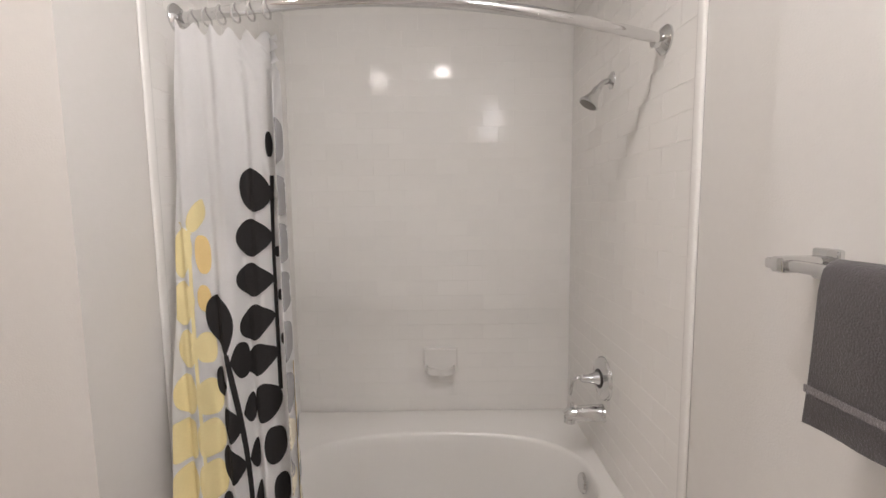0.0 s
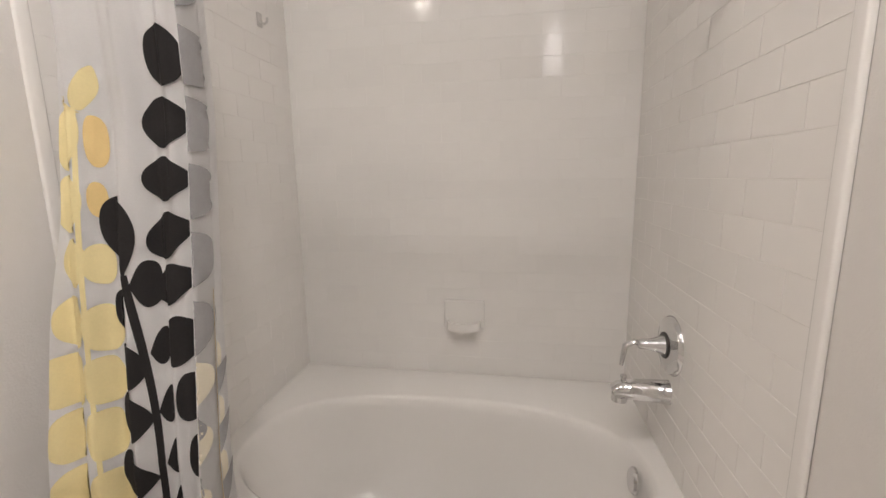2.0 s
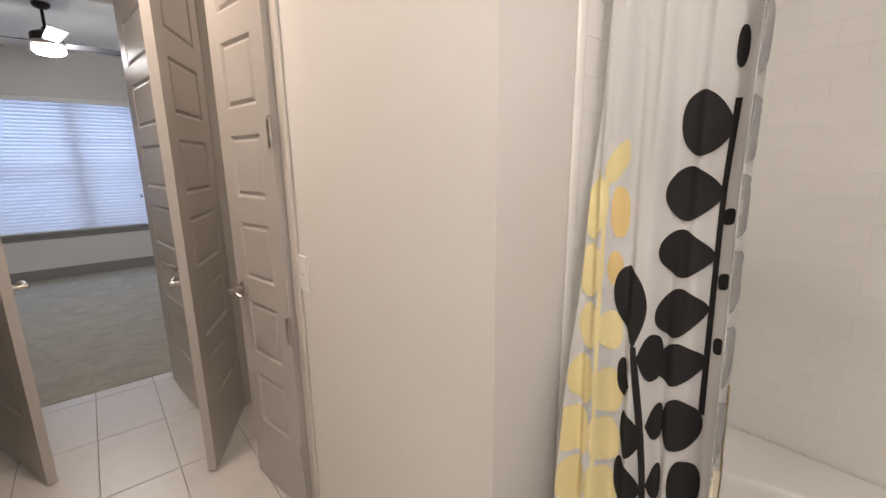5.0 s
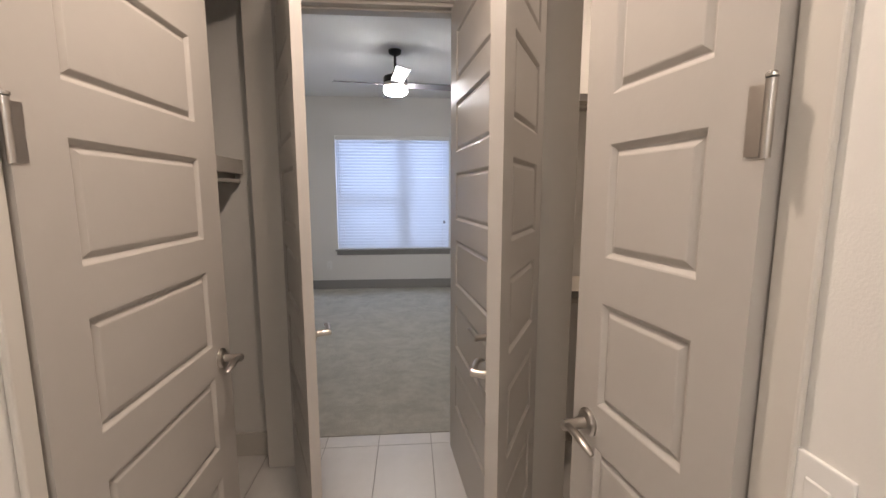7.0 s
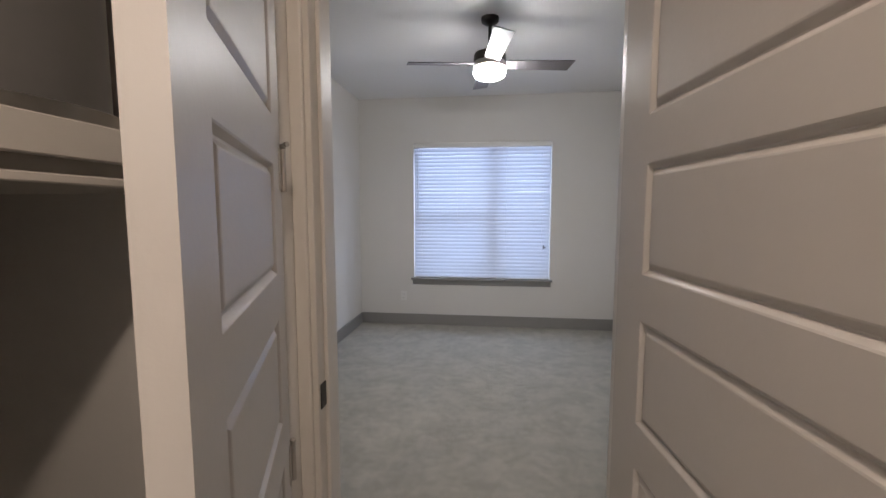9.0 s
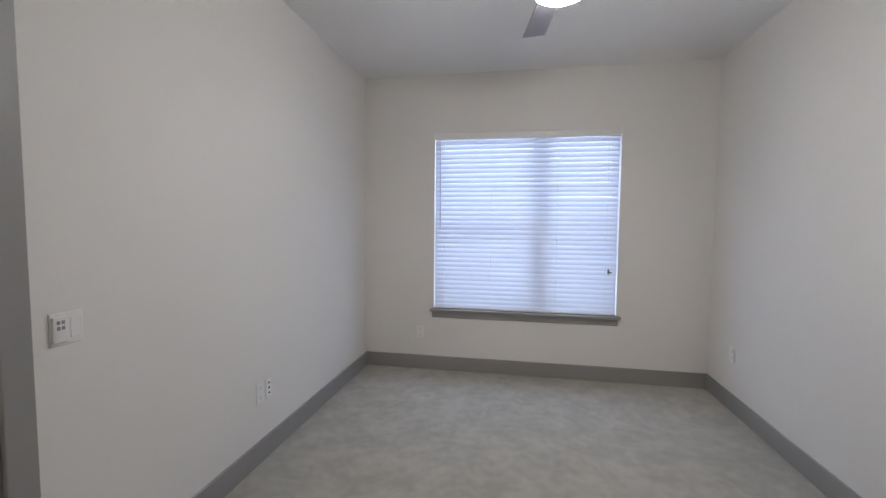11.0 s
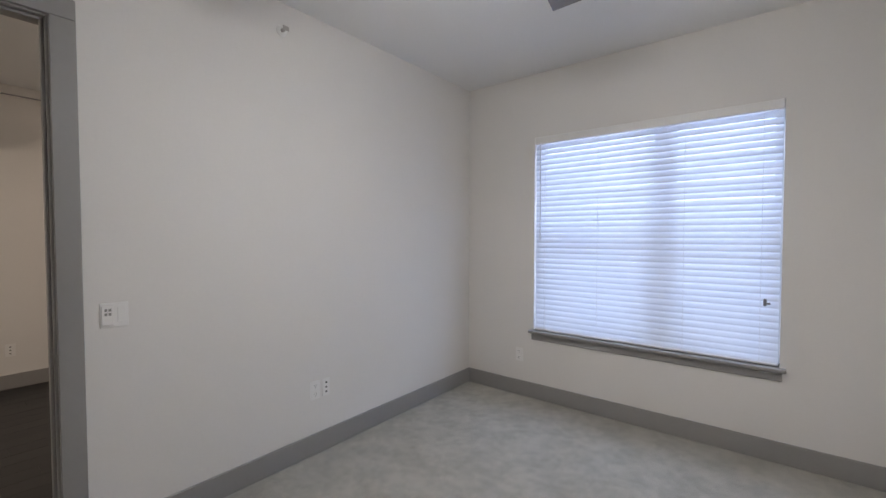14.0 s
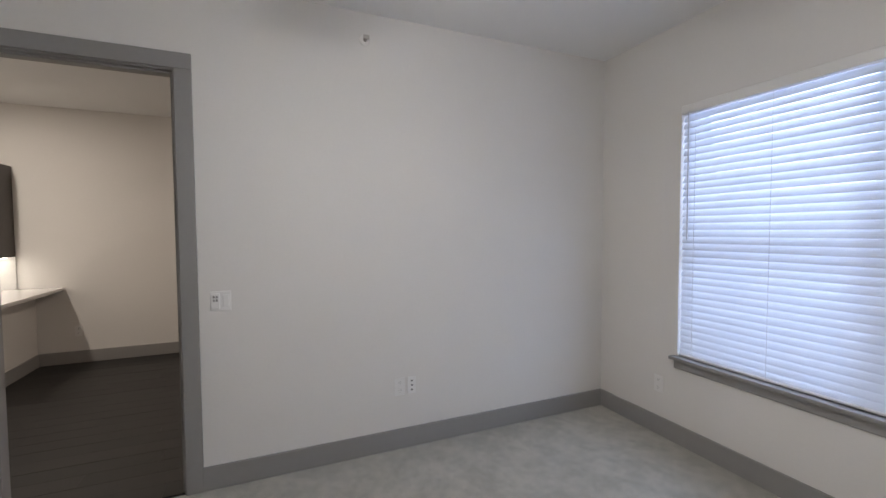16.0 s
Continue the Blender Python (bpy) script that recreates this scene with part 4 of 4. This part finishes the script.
def print_leaf(name, q, z, hw, hh, material, point=0.0, lean=0.0, square=2.3, turn=0.0, lift=0.0026):
    """A printed leaf on the cloth: half width, half height; point draws it to a tip towards +1 (free edge) or -1, turn rotates it in degrees."""
    lift = {"black_leaf": 0.0042, "ochre_leaf": 0.0036}.get(name, lift)
    bm = bmesh.new()
    nr, na = 6, 40
    ct, st = math.cos(radians(turn)), math.sin(radians(turn))
    rings = []
    c = bm.verts.new(cloth(q, z, lift))
    for r in range(1, nr + 1):
        ring = []
        for k in range(na):
            a = 2 * math.pi * k / na
            px, pz = math.cos(a), math.sin(a)
            f = 1 / (abs(px) ** square + abs(pz) ** square) ** (1 / square)
            along = px * f * math.copysign(1, point)
            squeeze = 1 - abs(point) * max(0.0, (along + 0.25) / 1.25) ** 2.0 if point else 1
            u, v = hw * px * f * r / nr, hh * pz * f * squeeze * r / nr + lean * hw * px * f * r / nr
            qq, zz = q + u * ct - v * st, z + u * st + v * ct
            qq = min(max(qq, cloth_left(zz) + 0.002), cloth_right(zz) - 0.002)
            ring.append(bm.verts.new(cloth(qq, zz, lift)))
        rings.append(ring)
    for k in range(na):
        bm.faces.new((c, rings[0][k], rings[0][(k + 1) % na]))
    for a, b in zip(rings, rings[1:]):
        for k in range(na):
            bm.faces.new((a[k], b[k], b[(k + 1) % na], a[(k + 1) % na]))
    bmesh.ops.dissolve_degenerate(bm, dist=1e-6, edges=bm.edges)
    return part(name, bm, material, curtain, "", True)


def print_stem(q0, z0, q1, z1, bow, w, material, lift=0.0034):
    bm = bmesh.new()
    a = []
    for i in range(61):
        t = i / 60
        q, z = q0 + (q1 - q0) * t + bow * math.sin(math.pi * t), z0 + (z1 - z0) * t
        a.append([bm.verts.new(cloth(q + d, z, lift)) for d in (-w / 2, 0, w / 2)])
    for p, r in zip(a, a[1:]):
        for k in (0, 1):
            bm.faces.new((p[k], p[k + 1], r[k + 1], r[k]))
    return part("printed_stem", bm, material, curtain)


# black branch beside the turned-back edge
BLACK_ONE = ((0.212, 1.462, 0.041, 0.056, 0.42, -0.15), (0.203, 1.342, 0.047, 0.049, 0.55, 0.05), (0.199, 1.236, 0.047, 0.043, 0.60, 0.0),
             (0.197, 1.132, 0.045, 0.044, 0.50, 0.28), (0.201, 1.042, 0.044, 0.038, 0.45, 0.28), (0.210, 0.938, 0.036, 0.046, 0.15, 0.15),
             (0.226, 0.835, 0.024, 0.044, 0.0, 0.1), (0.236, 0.725, 0.017, 0.042, 0.0, 0.1), (0.236, 0.600, 0.018, 0.042, 0.0, 0.1), (0.236, 0.480, 0.020, 0.042, 0.0, 0.1))
for q, z, hw, hh, point, lean in BLACK_ONE:
    print_leaf("black_leaf", q, z, hw, hh, P_BLACK, point, lean, 2.2)
print_leaf("black_leaf", 0.252, 1.578, 0.007, 0.032, P_BLACK)
print_stem(0.254, 1.50, 0.243, 0.96, -0.002, 0.008, P_BLACK)
for z in (1.305, 1.195, 1.085):
    print_leaf("black_leaf", 0.259, z, 0.008, 0.014, P_BLACK, 0.0, 0.2, 3.0)
# second black branch, lower on the sheet
print_leaf("black_leaf", 0.105, 1.134, 0.073, 0.037, P_BLACK, 0.85, 0.0, 2.2, -78)
print_leaf("black_leaf", 0.147, 1.044, 0.020, 0.043, P_BLACK, -0.85, 0.0, 3.0)
print_stem(0.120, 1.065, 0.138, 0.44, 0.022, 0.011, P_BLACK, 0.0048)
LEFT = ((0.098, 1.000, 0.020, 0.034), (0.119, 0.902, 0.027, 0.040), (0.115, 0.812, 0.033, 0.042), (0.108, 0.706, 0.040, 0.044), (0.102, 0.598, 0.044, 0.044), (0.100, 0.490, 0.044, 0.044), (0.100, 0.380, 0.044, 0.044))
for q, z, hw, hh in LEFT:
    print_leaf("black_leaf", q, z, hw, hh, P_BLACK, 0.92, -0.35, 2.6)
for q, z in ((0.162, 0.926), (0.168, 0.818), (0.174, 0.722), (0.176, 0.630), (0.174, 0.530), (0.172, 0.430)):
    print_leaf("black_leaf", q, z, 0.015, 0.034, P_BLACK, -0.85, 0.5, 2.4)
# yellow branch over two folds
print_leaf("yellow_leaf", 0.062, 1.400, 0.042, 0.017, P_YELLOW, 0.6, 0.0, 2.0, 72)
print_stem(0.012, 1.385, 0.050, 1.355, 0.0, 0.007, P_YELLOW)
print_stem(0.046, 1.365, 0.058, 0.40, -0.008, 0.006, P_YELLOW)
YELLOW = ((0.020, 1.312, 0.030, 0.058, 0.7), (0.012, 1.194, 0.036, 0.051, 0.25), (0.016, 1.090, 0.034, 0.043, 0.1), (0.004, 0.988, 0.036, 0.045, 0.0),
          (-0.012, 0.890, 0.040, 0.043, 0.0), (-0.016, 0.795, 0.038, 0.042, 0.1), (-0.020, 0.700, 0.036, 0.042, 0.1), (-0.022, 0.606, 0.036, 0.042, 0.1), (-0.022, 0.510, 0.036, 0.042, 0.1), (-0.022, 0.410, 0.036, 0.042, 0.1))
for i, (q, z, hw, hh, lean) in enumerate(YELLOW):
    print_leaf("yellow_leaf", q, z, hw, hh, P_YELLOW, 0.0, lean * 0.6, 2.3 if i != 4 else 5.0)
OCHRE = ((0.070, 1.305, 0.015, 0.047), (0.066, 1.200, 0.013, 0.032), (0.064, 1.085, 0.020, 0.036), (0.066, 0.972, 0.028, 0.042), (0.062, 0.882, 0.032, 0.041),
         (0.058, 0.790, 0.034, 0.043), (0.058, 0.682, 0.036, 0.046), (0.058, 0.562, 0.038, 0.048), (0.058, 0.450, 0.038, 0.048))
for i, (q, z, hw, hh) in enumerate(OCHRE):
    print_leaf("ochre_leaf" if i < 2 else "yellow_leaf", q, z, hw, hh, P_OCHRE if i < 2 else P_YELLOW, 0.25 if i > 2 else 0.0, -0.2, 2.4, 0.0, 0.0032)
# grey branch on the turned-back edge, with pale leaves between the lower ones
print_leaf("grey_leaf", 0.318, 1.575, 0.034, 0.056, P_GREY, 0.0, -0.4, 2.4)
for i in range(5):
    print_leaf("grey_leaf", 0.314 + 0.004 * i, 1.447 - 0.117 * i, 0.040, 0.049, P_GREY, 0.0, 0.0, 3.0)
for i in range(5):
    print_leaf("pale_leaf", 0.335 + 0.004 * i, 0.895 - 0.100 * i, 0.044, 0.042, P_PALE, 0.0, 0.3, 2.4)
    print_leaf("grey_leaf", 0.352 + 0.005 * i, 0.850 - 0.100 * i, 0.052, 0.028, P_GREY, 0.6, 0.9, 2.4, 0.0, 0.0034)
print_stem(0.283, 1.035, 0.283, 0.30, 0.0, 0.013, P_OCHRE)
# clear hook that holds the curtain edge
hook = group_at("adhesive_hook", pose(3.168, -6.585, 1.760), "small clear plastic adhesive hook on the tiles", "hook")
bm = bmesh.new()
bm_bevel_box(bm, -0.014, 0.014, -0.005, 0.0, -0.022, 0.022, 0.002, 2)
part("base", bm, CLEAR, hook)
bm = bmesh.new()
bm_tube(bm, [(0, -0.004, -0.006), (0, -0.020, -0.014), (0, -0.030, -0.008), (0, -0.032, 0.006)], [0.004, 0.004, 0.004, 0.003], 10)
part("prong", bm, CLEAR, hook, "", True)

# ---- towel bar and towel ----
bar = group_at("towel_bar", Matrix(), "square chrome towel bar on the bathroom wall", "towel bar")
for x in (2.050, 1.50):
    bm = bmesh.new()
    bm_bevel_box(bm, x - 0.024, x + 0.024, -7.838, -7.830, 1.296, 1.344, 0.004, 2)
    bm_bevel_box(bm, x - 0.012, x + 0.012, -7.832, -7.758, 1.309, 1.333, 0.004, 2)
    part("post", bm, CHROME, bar, "", True)
bm = bmesh.new()
bm_bevel_box(bm, 1.48, 2.078, -7.778, -7.762, 1.313, 1.329, 0.003, 2)
part("bar", bm, CHROME, bar, "", True)
towel = group_at("bath_towel", Matrix(), "folded dark grey terry towel over the bar", "towel")
bm = bmesh.new()
tx0, tx1 = 1.55, 1.958
path = [(-7.797, 1.10)] + [(-7.795 + 0.0006 * i, 1.10 + 0.0225 * i) for i in range(1, 10)] + [(-7.788 + 0.022 * (1 - math.cos(a)), 1.318 + 0.022 * math.sin(a)) for a in [math.pi * i / 8 for i in range(9)]]
path += [(-7.742 + 0.0005 * i, 1.318 - 0.0172 * i) for i in range(1, 12)]
nx = 40
g = []
for i in range(nx + 1):
    u = i / nx
    col = []
    for k, (y, z) in enumerate(path):
        drop = max(0, k - 18) / 11
        wob = 0.004 * math.sin(u * 19 + k * 0.2) * drop + 0.003 * math.sin(u * 7 + 1.0)
        x = tx0 + (tx1 - tx0) * u + (0.012 * drop * (u - 0.5))
        col.append(bm.verts.new((x, y + wob, z + (0.006 * math.sin(u * 4) * drop))))
    g.append(col)
for a, b in zip(g, g[1:]):
    for k in range(len(path) - 1):
        bm.faces.new((a[k], a[k + 1], b[k + 1], b[k]))
bmesh.ops.solidify(bm, geom=list(bm.faces), thickness=0.011)
part("terry_cloth", bm, TOWEL, towel, "", True)
bm = bmesh.new()
bm_bevel_box(bm, tx0 + 0.002, tx1 - 0.002, -7.7280, -7.7267, 1.170, 1.180, 0.001, 1)
part("woven_band", bm, TOWEL, towel, "flat woven band across the towel")

# ---- living room and kitchen things ----
pen = group_at("kitchen_peninsula", Matrix(), "pale panelled kitchen peninsula below a counter", "kitchen peninsula")
bm = bmesh.new()
bm_bevel_box(bm, -3.128, -1.9, -5.45, -4.72, 0.0, 0.80, 0.003, 1)
part("body", bm, WALL, pen)
bm = bmesh.new()
bm_bevel_box(bm, -3.114, -1.9, -4.72, -4.706, 0.0, 0.132, 0.002, 1)
part("baseboard", bm, TRIM_GREY, pen, "grey baseboard")
bm = bmesh.new()
bm_bevel_box(bm, -3.118, -1.85, -5.47, -4.47, 0.80, 0.832, 0.004, 2)
tagged(part("countertop", bm, COUNTER), "pale quartz countertop on the peninsula", "countertop")
cab = group_at("wall_cabinet", Matrix(), "dark espresso kitchen wall cabinet", "cabinet")
bm = bmesh.new()
bm_bevel_box(bm, -3.128, -2.82, -5.68, -4.86, 1.17, 2.10, 0.003, 1)
part("body", bm, CABINET, cab)
for y0, y1 in ((-5.675, -5.273), (-5.267, -4.865)):
    bm = bmesh.new()
    bm_bevel_box(bm, -2.82, -2.80, y0, y1, 1.175, 2.095, 0.003, 1)
    part("door", bm, CABINET, cab)
bm = bmesh.new()
bm_box(bm, -3.08, -2.86, -5.62, -4.91, 1.158, 1.169)
part("under_light", bm, BRIGHT, cab, "glowing under-cabinet strip")
bm = bmesh.new()
bm_box(bm, -3.128, -3.120, -6.05, -4.86, 0.834, 1.168)
tagged(part("backsplash", bm, COUNTER), "pale tiled kitchen backsplash", "backsplash", kind="structure")
fan2 = group_at("ceiling_fan", pose(-2.42, -2.255, H), "dark ceiling fan in the living room", "ceiling fan")
bm = bmesh.new()
bm_lathe(bm, [(0.06, 0), (0.055, -0.03), (0.016, -0.05), (0.016, -0.19), (0.10, -0.215), (0.11, -0.29), (0.08, -0.33), (0.01, -0.35)], seg=32)
part("motor_housing", bm, DARK_METAL, fan2, "", True)
for a in (0, 90, 180, 270):
    bm = bmesh.new()
    bm_bevel_box(bm, 0.09, 0.575, -0.055, 0.055, -0.003, 0.003, 0.002, 1)
    part("blade", bm, BLADE, fan2, "", False, pose(0, 0, -0.255, 0, 0, a) @ pose(0, 0, 0, -10, 0, 0))

# ---- tiles, planks ----


def tile_mesh(name, w, h, t, r, material):
    """A tile with a rounded front edge: w along x, h along z, front at y = -t."""
    bm = bmesh.new()
    loops = [[bm.verts.new((x, y, z)) for x, z in ((i, i), (w - i, i), (w - i, h - i), (i, h - i))] for i, y in ((0, 0), (0, -t + r), (r * 0.35, -t + r * 0.3), (r, -t))]
    for a, b in zip(loops, loops[1:]):
        for i in range(4):
            bm.faces.new((a[i], a[(i + 1) % 4], b[(i + 1) % 4], b[i]))
    bm.faces.new(loops[-1])
    return mesh_of(bm, name, material)


def lay_wall(parent, m, width, z0, z1, tw=0.1405, th=0.0692, joint=0.0018, shift=0.0):
    """Running-bond wall tiles, on the plane y = 0 of m, facing -y."""
    meshes = {}
    rows_n = int((z1 - z0) / th)
    for r in range(rows_n):
        x = shift - tw - (tw / 2 if r % 2 else 0.0)
        while x < width - 0.004:
            a, b = max(x, 0), min(x + tw, width)
            x += tw
            if b <= a:
                continue
            w = round(b - a - joint, 4)
            if w < 0.01:
                continue
            if w not in meshes:
                meshes[w] = tile_mesh("tile", w, th - joint, 0.0010, 0.0006, TILE)
            o = new("tile", meshes[w])
            o.parent = parent
            o.matrix_basis = m @ pose(a, random.uniform(-0.0001, 0.0001), z0 + r * th, random.uniform(-0.07, 0.07), 0, random.uniform(-0.05, 0.05))


TILE_TOP = 2.30
back_wall = bpy.data.objects["wall_tub_back"]
lay_wall(back_wall, pose(3.3415, -6.583, 0, 0, 0, -90), 1.271, RIM + 0.004, TILE_TOP, shift=-0.043)
surround_right = structure("wall_tub_right_backing", [(2.42, 3.341, -7.8550, -7.8535, RIM - 0.02, TILE_TOP)], GROUT, "white glazed tile surround at the shower end", "tile wall")
lay_wall(surround_right, pose(3.340, -7.8535, 0, 0, 0, 180), 0.920, RIM + 0.004, TILE_TOP)
surround_left = structure("wall_tub_left_backing", [(2.45, 3.341, -6.5835, -6.582, RIM - 0.02, TILE_TOP)], GROUT, "white glazed tile surround behind the curtain", "tile wall")
lay_wall(surround_left, pose(2.45, -6.5835, 0, 0, 0, 0), 0.890, RIM + 0.004, TILE_TOP)
for nm, y0, y1, x0 in (("trim_tile_edge_right", -7.855, -7.843, 2.392), ("trim_tile_edge_left", -6.590, -6.582, 2.425)):
    bm = bmesh.new()
    bm_bevel_box(bm, x0, x0 + 0.028, y0, y1, 0.0, TILE_TOP, 0.005, 3)
    tagged(part(nm, bm, TILE, None, "", True), "rounded white edge trim beside the tub tiles", "trim", kind="structure")

FTW, FTL, FJ = 0.297, 0.508, 0.004
f_meshes = {}
for i in range(-6, 9):
    for j in range(-8, 4):
        x0, y0 = 1.537 + FTW * i, -4.945 + FTL * j
        x1, y1 = x0 + FTW, y0 + FTL
        a0, a1, b0, b1 = max(x0, 0.0), min(x1, 3.42), max(y0, -7.805), min(y1, -3.822)
        if a1 - a0 < 0.02 or b1 - b0 < 0.02:
            continue
        key = (round(a1 - a0 - FJ, 3), round(b1 - b0 - FJ, 3))
        if key not in f_meshes:
            f_meshes[key] = tile_mesh("floor_tile", key[0], key[1], 0.008, 0.0018, FTILE)
        o = new("floor_tile", f_meshes[key])
        o.parent = tile_floor
        o.matrix_basis = pose(a0 + FJ / 2, b0 + FJ / 2, -0.008, -90)
p_meshes = {}
for i in range(24):
    y = -6.05
    x = -3.21 + 0.145 * i
    y -= (i * 0.37) % 1.2
    while y < 0.05:
        b0, b1 = max(y, -6.05), min(y + 1.2, 0.05)
        y += 1.2
        w, lgt = min(0.145, 0.0 - x) - 0.002, round(b1 - b0 - 0.002, 3)
        if lgt < 0.03 or w < 0.02:
            continue
        key = (round(w, 3), lgt)
        if key not in p_meshes:
            b2 = bmesh.new()
            bm_box(b2, 0, key[0], 0, key[1], -0.006, 0.0)
            p_meshes[key] = mesh_of(b2, "plank", WOOD)
        o = new("plank", p_meshes[key])
        o.parent = wood_floor
        o.matrix_basis = pose(x, b0, random.uniform(-0.0005, 0.0003))
